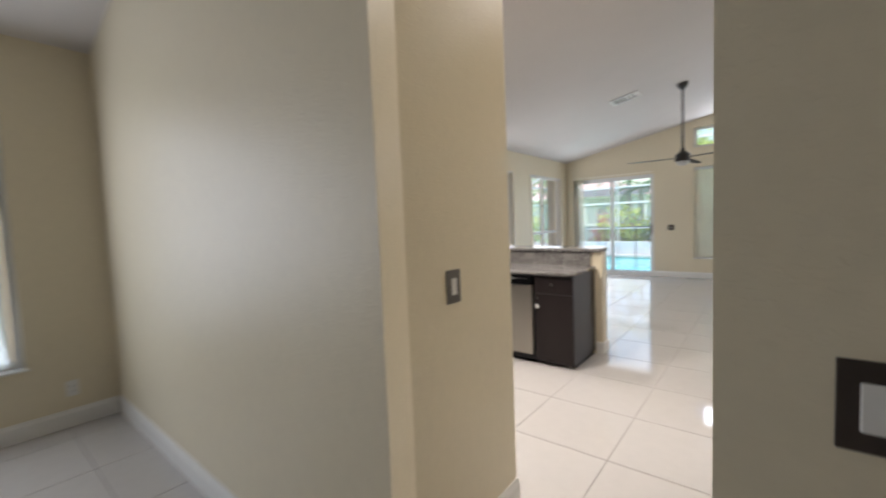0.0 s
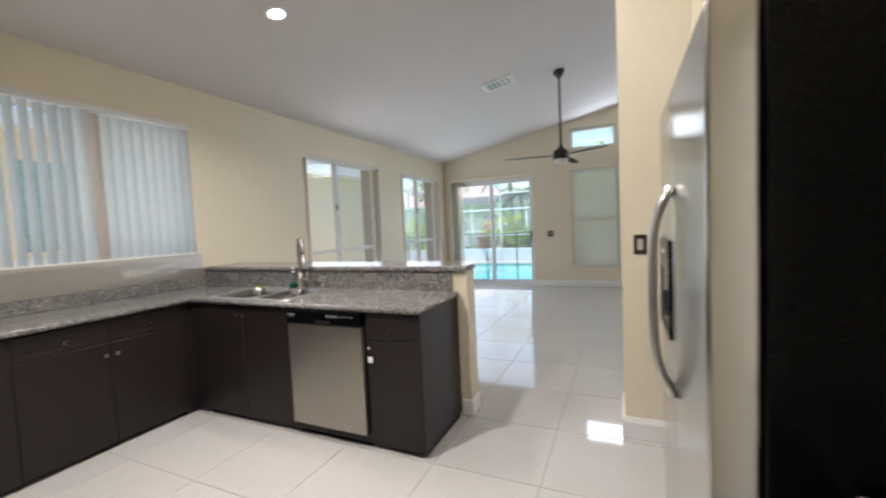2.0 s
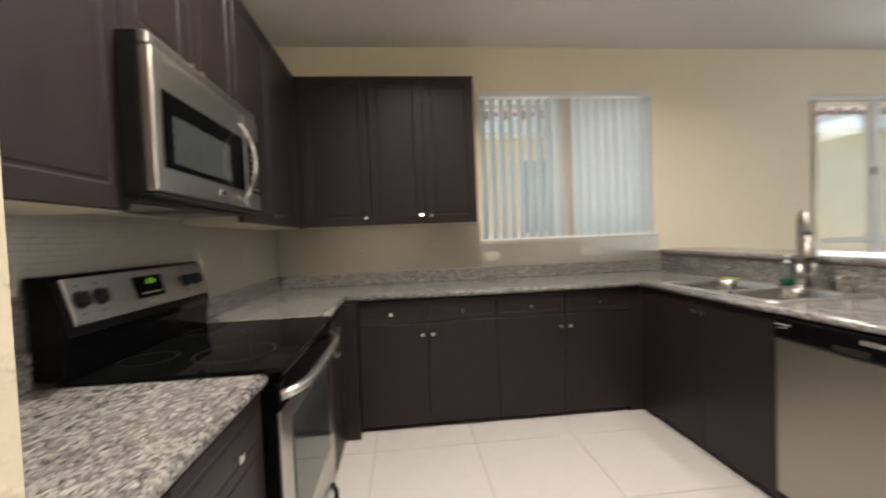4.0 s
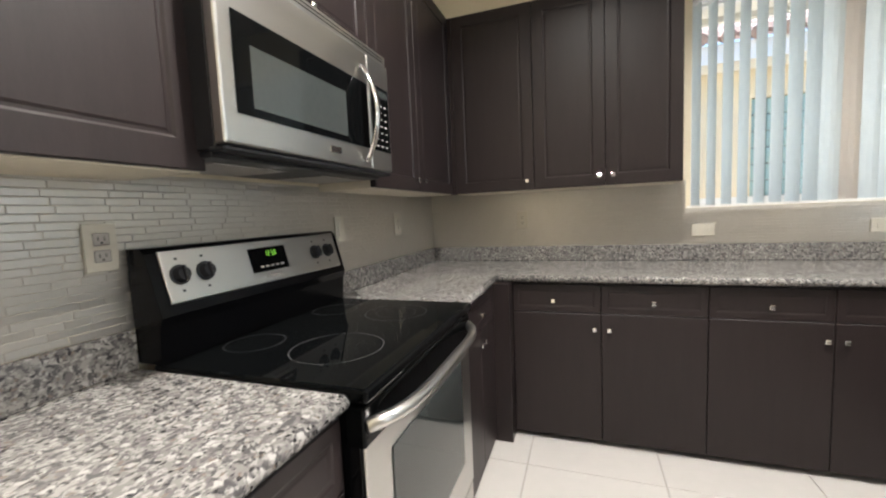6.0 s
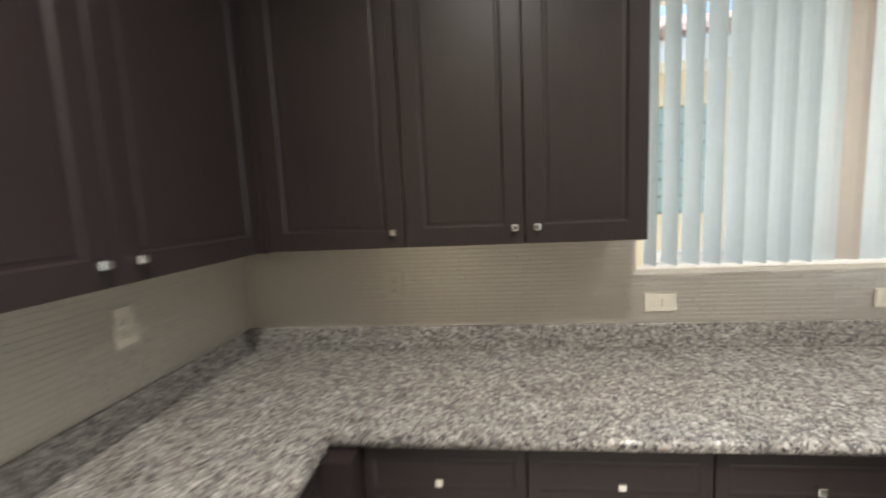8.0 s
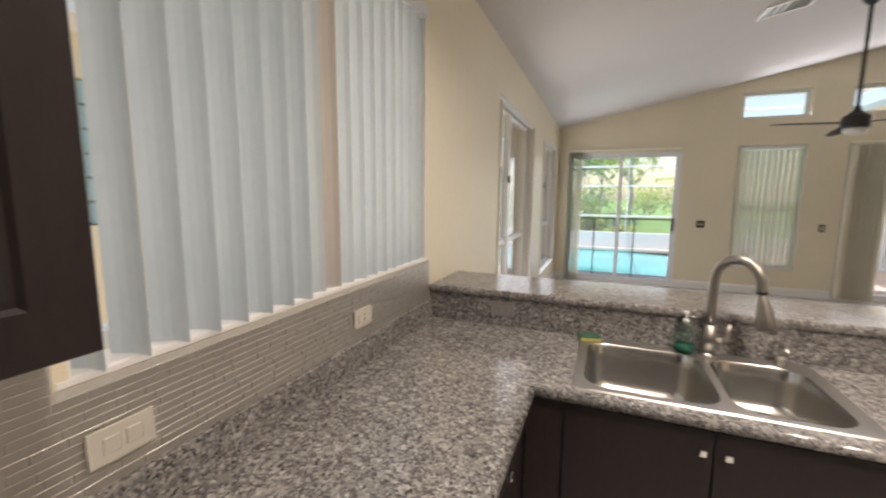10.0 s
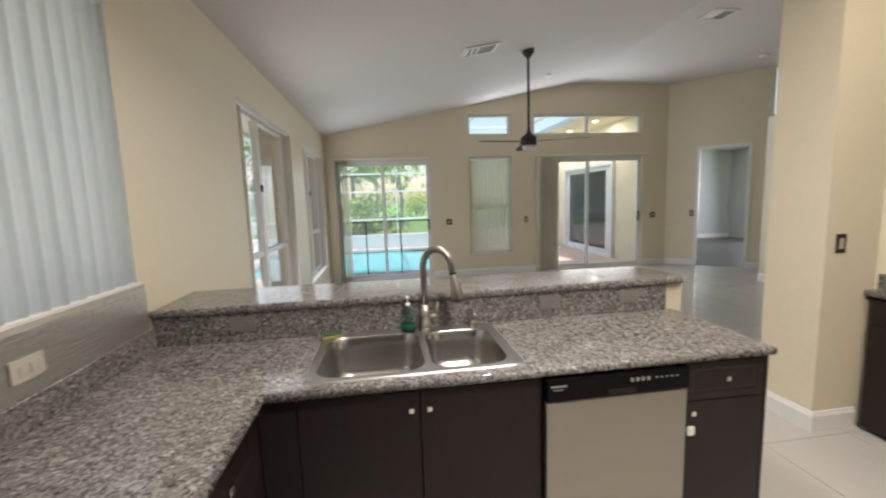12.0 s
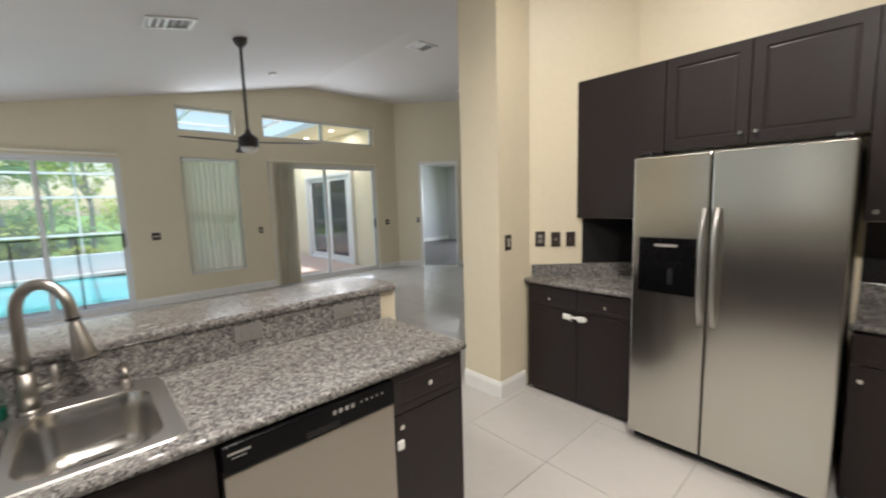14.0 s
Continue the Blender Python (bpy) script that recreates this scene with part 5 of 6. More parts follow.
head = part("spray_head", bm_tube([(fx + dirx * s, fy + diry * s, fzb + z) for s, z in ((0.164, 0.292), (0.166, 0.280), (0.172, 0.255), (0.180, 0.215), (0.187, 0.180), (0.189, 0.170))], 0.016, 20, rs=[0.014, 0.017, 0.022, 0.029, 0.035, 0.033]), NICKEL, fa, smooth=True)
part("collar", bm_tube([(fx + dirx * s, fy + diry * s, fzb + z) for s, z in ((0.1625, 0.300), (0.1635, 0.293))], 0.0188, 16), BLACKP, head, "dark seam ring")
part("nozzle", bm_tube([(fx + dirx * s, fy + diry * s, fzb + z) for s, z in ((0.189, 0.1698), (0.190, 0.165))], 0.024, 16), BLACKP, head, "dark spray face")
bm = bm_cyl((fx + 0.015, fy, fzb + 0.065), (fx + 0.062, fy + 0.004, fzb + 0.072), 0.0105, 0.009, 14)
bm_tube([(fx + 0.06, fy + 0.004, fzb + 0.07), (fx + 0.066, fy + 0.005, fzb + 0.09), (fx + 0.068, fy + 0.006, fzb + 0.135)], 0.007, 10, bm, [0.010, 0.008, 0.006])
part("lever", bm, NICKEL, fa, smooth=True)
sd = thing("soap_dispenser", (-2.90, 5.045, CT), "brushed nickel pump soap dispenser in the sink rim", "soap dispenser")
bm = bm_cyl((-2.90, 5.045, fzb), (-2.90, 5.045, fzb + 0.035), 0.02, 0.013)
bm_cyl((-2.90, 5.045, fzb + 0.035), (-2.90, 5.045, fzb + 0.075), 0.007, bm=bm)
part("pump", bm, NICKEL, sd, smooth=True)
part("spout", bm_tube([(-2.90, 5.045, fzb + 0.078), (-2.90, 5.02, fzb + 0.08), (-2.90, 4.985, fzb + 0.07)], 0.007, 10, rs=[0.012, 0.009, 0.006]), NICKEL, sd, smooth=True)
so = thing("soap_bottle", (-3.225, 5.055, CT), "clear bottle of green dish soap by the faucet", "bottle")
part("bottle", bm_tube([(-3.225, 5.055, fzb + z) for z in (0.0, 0.006, 0.05, 0.095, 0.118, 0.128)], 0.03, 20, rs=[0.034, 0.039, 0.039, 0.036, 0.016, 0.013]), CLEAR, so, "clear plastic bottle", True)
part("soap", bm_tube([(-3.225, 5.055, fzb + z) for z in (0.002, 0.008, 0.034)], 0.03, 20, rs=[0.032, 0.0375, 0.0375]), SOAP, so, "green liquid soap", True)
part("pump", bm_tube([(-3.225, 5.055, fzb + z) for z in (0.128, 0.14, 0.142, 0.165, 0.166, 0.176)], 0.01, 12, rs=[0.013, 0.013, 0.004, 0.004, 0.011, 0.009]), WHITEP, so, smooth=True)
sg = thing("sponge", (-3.585, 5.05, CT + 0.006), "yellow sponge with green scouring pad on the sink rim", "sponge")
turn = Matrix.Translation((-3.60, 5.05, fzb)) @ Matrix.Rotation(radians(14), 4, "Z")
for nm, m_, za, zb in (("foam", SPONGE, 0.0, 0.0135), ("pad", SCRUB, 0.014, 0.022)):
    bm = bm_box(-0.045, 0.045, -0.03, 0.03, za, zb, 0.003, 2)
    bmesh.ops.transform(bm, matrix=turn, verts=bm.verts)
    part(nm, bm, m_, sg)

# ---- refrigerator ----
F0, F1, FX = 3.345, 4.268, -0.51
fr = thing("refrigerator", (-0.1, 3.8, 0), "stainless side-by-side refrigerator with black sides", "refrigerator")
part("cabinet", bm_box(-0.425, 0.29, F0, F1, 0.03, 1.762, 0.006), BLACK, fr, "glossy black cabinet")
part("top_cover", bm_prism([(x, y) for x, y in [(-0.42, F0 + 0.03), (-0.30, F0 + 0.01), (0.28, F0 + 0.01), (0.28, F1 - 0.01), (-0.30, F1 - 0.01), (-0.42, F1 - 0.03)]], 1.762, 1.778, 0.006), BLACKP, fr)
for y in (F0 + 0.05, F1 - 0.05):
    part("hinge_cover", bm_box(-0.47, -0.30, y - 0.03, y + 0.03, 1.778, 1.80, 0.009, 2), BLACKP, fr)
part("grille", bm_box(-0.43, -0.38, F0 + 0.01, F1 - 0.01, 0.006, 0.07, 0.004), BLACKP, fr)
for y in (F0 + 0.08, F1 - 0.08):
    part("foot", bm_cyl((-0.40, y, 0.0), (-0.40, y, 0.03), 0.025, seg=14), BLACKP, fr)
SPLIT = 3.873


def fridge_door(y0, y1):
    bm = bm_box(FX, -0.428, y0, y1, 0.075, 1.766, 0.008, 3)
    return part("door", bm, STEEL, fr, "brushed stainless door")


ld, rd = fridge_door(SPLIT + 0.004, F1), fridge_door(F0, SPLIT - 0.004)
for ob, y in ((ld, 3.895), (rd, 3.835)):
    zz = [(0.84 + 0.63 * k / 16, 0.052 * (1 - abs(2 * k / 16 - 1) ** 4)) for k in range(17)]
    part("handle", bm_tube([(FX - 0.006 - o, y, z) for z, o in zz], 0.0125, 12, rs=[0.011 + 0.003 * (1 - o / 0.052) for _, o in zz]), STEELH, ob, "bowed stainless handle", True)
di = part("dispenser", bm_grid([3.93, 3.945, 4.21, 4.226], [0.985, 1.005, 1.20, 1.305], lambda u, v: 3.945 < u < 4.21 and 1.005 < v < 1.20, FX - 0.010, FX + 0.004, lambda u, v, w: (w, u, v)), BLACK, ld, "black water and ice dispenser")
part("recess", bm_box(FX - 0.0065, FX - 0.006, 3.946, 4.209, 1.006, 1.199), BLACK, di)
part("display", bm_box(FX - 0.012, FX - 0.0095, 4.02, 4.14, 1.255, 1.27), GREYP, di)
part("lever", bm_box(FX - 0.014, FX - 0.007, 4.04, 4.065, 1.04, 1.13, 0.003), BLACKP, di)

# ---- ceiling fan ----
fan = thing("ceiling_fan", (-1.405, 8.27, 3.40), "dark bronze three-blade ceiling fan with light", "ceiling fan")
cx, cy = -1.405, 8.27
part("canopy", bm_tube([(cx, cy, z) for z in (3.44, 3.40, 3.37, 3.335)], 0.06, 24, rs=[0.075, 0.075, 0.06, 0.028]), FANM, fan, smooth=True)
part("downrod", bm_cyl((cx, cy, 2.40), (cx, cy, 3.34), 0.016), FANM, fan)
part("motor", bm_tube([(cx, cy, z) for z in (2.44, 2.40, 2.36, 2.34, 2.25, 2.235)], 0.1, 32, rs=[0.024, 0.03, 0.075, 0.105, 0.11, 0.105]), FANM, fan, smooth=True)
part("light_lens", bm_tube([(cx, cy, z) for z in (2.234, 2.21, 2.185, 2.172)], 0.1, 32, rs=[0.088, 0.088, 0.07, 0.03]), OPAL, fan, "white opal light lens", True)
for a in (81.0, 201.0, 321.0):
    bm = bmesh.new()
    d, n = Vector((math.cos(radians(a)), math.sin(radians(a)), 0)), Vector((-math.sin(radians(a)), math.cos(radians(a)), 0))
    ring = []
    for s, w in ((0.09, 0.045), (0.20, 0.060), (0.46, 0.068), (0.69, 0.058), (0.77, 0.036), (0.80, 0.012)):
        c0 = Vector((cx, cy, 2.285 - 0.035 * (s - 0.1))) + d * s
        for sg_ in (-1, 1):
            ring.append(c0 + n * w * sg_)
    vv = [bm.verts.new(p) for p in ring]
    for k in range(0, len(vv) - 2, 2):
        bm.faces.new((vv[k], vv[k + 1], vv[k + 3], vv[k + 2]))
    bmesh.ops.solidify(bm, geom=bm.faces[:], thickness=0.030)
    part("blade", bm, FANM, fan, smooth=False)

# ---- ceiling fixtures ----


def on_ceiling(x, y):
    z = ceil_z(x)
    ang = math.atan(0.2015) if x < 0.59 else 0.0
    return Matrix.Translation((x, y, z)) @ Matrix.Rotation(-ang, 4, "Y")


def vent(x, y, w, h):
    m = on_ceiling(x, y)
    ob = thing("ceiling_vent", (x, y, ceil_z(x)), "white louvred air vent in the ceiling", "vent", "ceiling vents")

    def place(bm):
        bmesh.ops.transform(bm, matrix=m, verts=bm.verts)
        return bm
    part("frame", place(bm_grid([-w / 2, -w / 2 + 0.035, w / 2 - 0.035, w / 2], [-h / 2, -h / 2 + 0.035, h / 2 - 0.035, h / 2], lambda u, v: abs(u) < w / 2 - 0.035 and abs(v) < h / 2 - 0.035, -0.016, -0.001, lambda u, v, k: (u, v, k))), TRIM, ob)
    part("backing", place(bm_box(-w / 2 + 0.03, w / 2 - 0.03, -h / 2 + 0.03, h / 2 - 0.03, -0.003, -0.0015)), GREYP, ob)
    n = 6
    for k in range(n):
        s = bm_box(-0.011, 0.011, -h / 2 + 0.036, h / 2 - 0.036, -0.001, 0.001)
        bmesh.ops.transform(s, matrix=Matrix.Translation((-w / 2 + 0.055 + (w - 0.11) * k / (n - 1), 0, -0.011)) @ Matrix.Rotation(radians(38 if k < n / 2 else -38), 4, "Y"), verts=s.verts)
        part("slat", place(s), TRIM, ob)


vent(-2.14, 7.87, 0.42, 0.30)
vent(1.06, 8.02, 0.36, 0.30)
bm = bm_cyl((0, 0, -0.03), (0, 0, -0.001), 0.05, 0.06, 24)
bmesh.ops.transform(bm, matrix=on_ceiling(-0.47, 9.86), verts=bm.verts)
solid("smoke_detector", bm, WHITEP, "small white smoke detector on the ceiling", "smoke detector")
bm = bm_cyl((3.2, 9.4, 3.80), (3.2, 9.4, 3.829), 0.06, 0.07, 24)
solid("smoke_detector", bm, WHITEP, "small white smoke detector near the bedroom doorway", "smoke detector")


def downlight(x, y, watts):
    m = on_ceiling(x, y)
    ob = thing("recessed_light", (x, y, ceil_z(x)), "round recessed ceiling light, switched on, seen over the sink, added elsewhere", "ceiling light", "kitchen recessed lights")
    bm = bmesh.new()
    for r, z in ((0.088, -0.001), (0.086, -0.006), (0.058, -0.004)):
        bmesh.ops.create_circle(bm, segments=32, radius=r, matrix=Matrix.Translation((0, 0, z)))
    bmesh.ops.bridge_loops(bm, edges=[e for e in bm.edges])
    bmesh.ops.transform(bm, matrix=m, verts=bm.verts)
    part("trim_ring", bm, TRIM, ob)
    bm = bm_cyl((0, 0, -0.0018), (0, 0, -0.001), 0.060, seg=32)
    bmesh.ops.transform(bm, matrix=m, verts=bm.verts)
    part("lens", bm, LAMP, ob, "glowing white lens")
    data = bpy.data.lights.new("recessed_lamp", "AREA")
    data.shape, data.size, data.energy, data.color = "DISK", 0.13, watts, (1.0, 0.90, 0.76)
    data.spread = radians(150)
    lamp = new("recessed_lamp", data)
    lamp.matrix_world = m @ Matrix.Translation((0, 0, -0.012))


# first two hang over the sink; the last two are unseen, added for brightness
for x, y, w in ((-3.07, 4.91, 10), (-3.17, 4.45, 10), (-2.55, 3.1, 44), (-0.95, 4.1, 17)):
    downlight(x, y, w)

# ---- outdoors ----
struct("ground", bm_grid([-220, -40, -12.0, 2.2, 40, 220], [-220, -40, 12.35, 17.2, 40, 220], lambda u, v: -12.0 < u < 2.2 and 12.35 < v < 17.2, -0.5, -0.16, lambda u, v, w: (u, v, w)), GRASS, "green lawn reaching to the horizon", "ground")
struct("patio", bm_box(-12.0, 2.42, 11.321, 12.349, -0.158, -0.06), DECK, "pale pool deck beside the house", "patio")
struct("patio_paved", bm_box(-0.9, 2.42, 12.35, 19.0, -0.155, -0.055), PAVER, "reddish paved covered patio", "patio")
struct("pavement", bm_box(-7.399, -4.621, -6.0, 12.3, -0.159, -0.11), PATH_STONE, "pale concrete side path between the houses", "pavement")
# unseen deck in place of more water, so the neighbour's wall gets neutral bounce
struct("pool_deck", bm_box(-12.0, -6.75, 12.351, 17.2, -0.2, -0.065), DECK, "pale unseen deck, added to keep pool bounce off the neighbour", "patio")
POOL = [(-6.749, 12.42), (-1.0, 12.42), (-0.95, 15.5), (-1.6, 16.6), (-2.8, 17.05), (-6.749, 17.05)]
struct("water", bm_prism(POOL, -0.45, -0.17), WATER, "turquoise pool water", "water")
b = bm_box(-12.0, -0.92, 12.33, 12.43, -0.158, -0.045, 0.01)
bm_box(-12.0, -0.92, 17.04, 17.22, -0.158, -0.05, 0.01, bm=b)
struct("coping", b, COPING, "pale stone pool coping", "coping")
struct("wall_garden", bm_box(-14.0, 2.4, 17.25, 17.45, -0.16, 0.43, 0.01), STUCCOW, "low white garden wall behind the pool", "wall")

# pool fence: black posts and see-through mesh
pf = thing("pool_fence", (-3, 12.05, -0.06), "black removable mesh pool fence", "fence")
xs_ = [-6.0 + 0.75 * k for k in range(8)]
for x in xs_:
    part("post", bm_cyl((x, 12.05, -0.06), (x, 12.05, 1.15), 0.013, seg=10), BLACKP, pf)
for x, x2 in zip(xs_, xs_[1:]):
    part("mesh_panel", bm_box(x + 0.013, x2 - 0.013, 12.049, 12.051, 0.0, 1.12), MESHF, pf).visible_shadow = False
    part("top_band", bm_box(x + 0.013, x2 - 0.013, 12.046, 12.054, 1.12, 1.14), BLACKP, pf)

# screen enclosure
cage = thing("screen_enclosure", (-4, 17.6, -0.1), "white aluminium pool screen enclosure", "screen enclosure")


def beam(p, q, r=0.02):
    p, q = Vector(p), Vector(q)
    d = (q - p)
    bm = bm_box(-r, r, -r * 1.6, r * 1.6, -d.length / 2, d.length / 2)
    bmesh.ops.transform(bm, matrix=Matrix.Translation((p + q) / 2) @ d.to_track_quat("Z", "Y").to_matrix().to_4x4(), verts=bm.verts)
    part("beam", bm, ALU, cage)


CX0, CX1, CY1, EAVE, TOP = -6.95, 1.2, 17.6, 2.55, 3.75  # left side, right side, back, eave and roof heights
LX, BY = CX0 + 2.0, CY1 - 2.0  # where the slopes meet the flat roof
cage_x = (LX, -2.9, -0.85, CX1)
cage_y = (12.2, 13.9, BY)
for x in cage_x:
    beam((x, CY1, -0.16), (x, CY1, EAVE))
    beam((x, CY1, EAVE), (x, BY, TOP))
    beam((x, BY, TOP), (x, 11.4, TOP), 0.025)
for y in cage_y:
    beam((CX0, y, -0.16), (CX0, y, EAVE))
    beam((CX0, y, EAVE), (LX, y, TOP))
    beam((LX, y, TOP), (CX1, y, TOP), 0.022)
beam((CX0, CY1, -0.16), (CX0, CY1, EAVE), 0.03)
beam((CX0, CY1, EAVE), (LX, BY, TOP), 0.025)
for z in (0.95, 1.93, EAVE):
    beam((CX0, CY1, z), (CX1, CY1, z), 0.018)
    beam((CX0, 11.4, z), (CX0, CY1, z), 0.02)


def mesh_panel(pts):
    bm = bmesh.new()
    bm.faces.new([bm.verts.new(p) for p in pts])
    bmesh.ops.solidify(bm, geom=bm.faces[:], thickness=0.002)
    part("screen_panel", bm, CAGE, cage, "fine pale screen mesh").visible_shadow = False


for x, x2 in zip((CX0,) + cage_x, cage_x):
    mesh_panel(((x, CY1, -0.1), (x2, CY1, -0.1), (x2, CY1, EAVE), (x, CY1, EAVE)))
    mesh_panel(((x, CY1, EAVE), (x2, CY1, EAVE), (x2, BY, TOP), (max(x, LX), BY, TOP))[: 3 if x == CX0 else 4])
    if x > CX0:
        mesh_panel(((x, BY, TOP), (x2, BY, TOP), (x2, 11.4, TOP), (x, 11.4, TOP)))
for y, y2 in zip((11.4,) + cage_y, cage_y + (CY1,)):
    mesh_panel(((CX0, y, -0.1), (CX0, y2, -0.1), (CX0, y2, EAVE), (CX0, y, EAVE)))
    if y2 < CY1:
        mesh_panel(((CX0, y, EAVE), (CX0, y2, EAVE), (LX, y2, TOP), (LX, y, TOP)))

# covered patio and the bedroom wing with its sliding door
wing = thing("house_wing", (2.6, 14, -0.16), "cream stucco wing with a white-framed sliding door", "house")
WD = (12.59, 15.36, -0.05, 2.40)
part("wall", bm_grid(cuts(11.33, 19.0, [WD], 0), [-0.16, 2.40, 3.6], inside([WD]), 2.45, 2.6, lambda u, v, w: (w, u, v)), STUCCO, wing)
part("door", bm_grid([12.59, 12.70, 15.25, 15.36], [-0.05, 0.0, 2.32, 2.40], lambda u, v: 0.0 < v < 2.32 and 12.70 < u < 15.25, 2.36, 2.50, lambda u, v, w: (w, u, v)), ALU, wing, "white sliding door frame")
for a, c_, w0 in ((12.701, 13.98, 2.40), (13.90, 15.249, 2.445)):
    sash = part("sash", bm_grid([a, a + 0.24, c_ - 0.13, c_], [0.001, 0.13, 2.20, 2.319], lambda u, v: 0.13 < v < 2.20 and a + 0.24 < u < c_ - 0.13, w0, w0 + 0.04, lambda u, v, w: (w, u, v)), ALU, wing, "broad white door sash")
    part("pane", bm_box(w0 + 0.015, w0 + 0.022, a + 0.235, c_ - 0.125, 0.125, 2.205), DGLASS, sash, "dark screened glass")
part("fascia", bm_box(1.26, 1.299, 11.33, 16.0, 3.34, 3.47), ALU, wing, "white fascia along the patio roof")
part("outlet_cover", bm_box(2.436, 2.4495, 12.02, 12.10, 0.30, 0.42, 0.004), WHITEP, wing)
b = bm_box(1.3, 2.45, 11.33, 16.0, 3.36, 3.45)
part("soffit", b, STUCCO, wing, "cream patio soffit")
for x, y in ((1.9, 12.6), (1.9, 14.0), (1.9, 15.4)):
    part("soffit_light", bm_cyl((x, y, 3.345), (x, y, 3.359), 0.055), SOFFIT, wing, "small lit soffit light")

# own eaves and the raised stucco surrounds of the side windows
eav = thing("eaves", (-5.0, 4.0, 2.7), "white boarded eaves along the window side of the house", "eaves", kind="structure")
part("soffit", bm_box(-5.25, -4.63, -3.2, 11.3, 2.62, 2.66), TRIM, eav)
part("fascia", bm_box(-5.30, -5.251, -3.2, 11.3, 2.58, 2.76), TRIM, eav)
# the surrounds' grey is their shade, put into the material
for w in (WIN_1, WIN_2):
    ob = thing("window_surround", (-4.7, (w[0] + w[1]) / 2, w[2]), "raised stucco surround outside the window, greyed for its shade", "trim", kind="structure")
    for a, c_ in ((w[0] - 0.14, w[0] - 0.004), (w[1] + 0.004, w[1] + 0.14)):
        part("side", bm_box(-4.80, -4.621, a, c_, w[2] - 0.12, w[3] + 0.12, 0.01), STUCCO_SHADE, ob)
    part("sill", bm_box(-4.80, -4.621, w[0] - 0.003, w[1] + 0.003, w[2] - 0.12, w[2] - 0.03, 0.008), STUCCO_SHADE, ob)

# neighbour
nb = thing("neighbour_house", (-9, 8, -0.16), "neighbouring cream stucco house with tiled roof", "house")
NW = (4.80, 5.45, 1.30, 2.45)
part("wall", bm_grid(cuts(-6.0, 13.0, [NW], 0), cuts(-0.16, 3.0, [NW], 2), inside([NW]), -7.6, -7.4, lambda u, v, w: (w, u, v)), STUCCO, nb)
part("fascia", bm_box(-7.42, -7.0, -6.5, 13.4, 2.78, 2.98), TRIM, nb, "white eaves fascia")
b = bmesh.new()
vs_ = [b.verts.new(p) for p in ((-6.95, -6.6, 2.99), (-6.95, 13.5, 2.99), (-11.5, 13.5, 4.9), (-11.5, -6.6, 4.9))]
b.faces.new(vs_)
bmesh.ops.solidify(b, geom=b.faces[:], thickness=0.08)
rf = part("roof", b, ROOF, nb, "reddish tiled roof")
for k in range(43):
    y = 2.0 + 0.27 * k
    part("tile_row", bm_cyl((-6.93, y, 3.03), (-9.6, y, 4.15), 0.075, seg=8), ROOF, rf)
part("end_wall", bm_box(-14.0, -7.6, 12.8, 13.0, -0.16, 3.0), STUCCO, nb)
wn_ = part("window", bm_box(-7.53, -7.5, 4.80, 5.45, 1.30, 2.45), GROUT, nb)
gb = bm_box(-7.50, -7.445, 0.006, 0.154, 0.006, 0.186, 0.012, 2)
gme = mesh_of("glass_block", gb, GBLOCK)
for i in range(4):
    for j in range(6):
        ob = new("glass_block", gme)
        ob.parent = wn_
        ob.location = (0, 4.802 + 0.162 * i, 1.302 + 0.191 * j)

# far house beyond the garden, with its own screened porch
fh = thing("far_house", (-12, 31, -0.16), "pale house with a dusky tiled roof and a screened porch", "house")
FW = [(x, x + 1.3, 0.5, 2.1) for x in (-12.6, -9.9)]
part("wall", bm_grid(cuts(-20.0, -7.6, FW, 0), cuts(-0.16, 2.8, FW, 2), inside(FW), 30.0, 30.2, lambda u, v, w: (u, w, v)), STUCCOW, fh)
part("wall", bm_box(-7.8, -7.6, 30.21, 38.0, -0.16, 2.8), STUCCOW, fh)
for a, c_, e, f_ in FW:
    wf = part("window", bm_grid([a, a + 0.09, c_ - 0.09, c_], [e, e + 0.09, f_ - 0.09, f_], lambda u, v: a + 0.09 < u < c_ - 0.09 and e + 0.09 < v < f_ - 0.09, 29.97, 30.1, lambda u, v, w: (u, w, v)), ALU, fh, "white window frame")
    part("pane", bm_box(a + 0.08, c_ - 0.08, 30.05, 30.06, e + 0.08, f_ - 0.08), DGLASS, wf)
part("eaves", bm_box(-20.6, -7.1, 29.3, 38.5, 2.801, 2.93), TRIM, fh)
b = bmesh.new()
q = [b.verts.new(p) for p in ((-20.6, 29.3, 2.94), (-7.1, 29.3, 2.94), (-7.1, 38.5, 2.94), (-20.6, 38.5, 2.94), (-17, 34, 4.6), (-10.6, 34, 4.6))]
for f in ((0, 1, 5, 4), (1, 2, 5), (2, 3, 4, 5), (3, 0, 4), (3, 2, 1, 0)):
    b.faces.new([q[i] for i in f])
part("roof", b, pmat("dusky_roof", (0.42, 0.30, 0.27), 0.85, var=0.2), fh, "dusky pink tiled roof")
for x in (-10.9, -9.2, -7.5, -5.8):
    part("porch_post", bm_box(x - 0.05, x + 0.05, 26.0, 26.1, -0.16, 2.55), ALU, fh)
for z in (0.9, 2.55):
    part("porch_rail", bm_box(-10.95, -5.75, 26.01, 26.09, z, z + 0.09), ALU, fh)
part("porch_screen", bm_box(-10.9, -5.8, 26.045, 26.05, -0.1, 2.55), CAGE, fh, "pale screen mesh").visible_shadow = False
b = bmesh.new()
vs_ = [b.verts.new(p) for p in ((-11.1, 25.8, 2.66), (-5.6, 25.8, 2.66), (-5.6, 29.4, 3.3), (-11.1, 29.4, 3.3))]
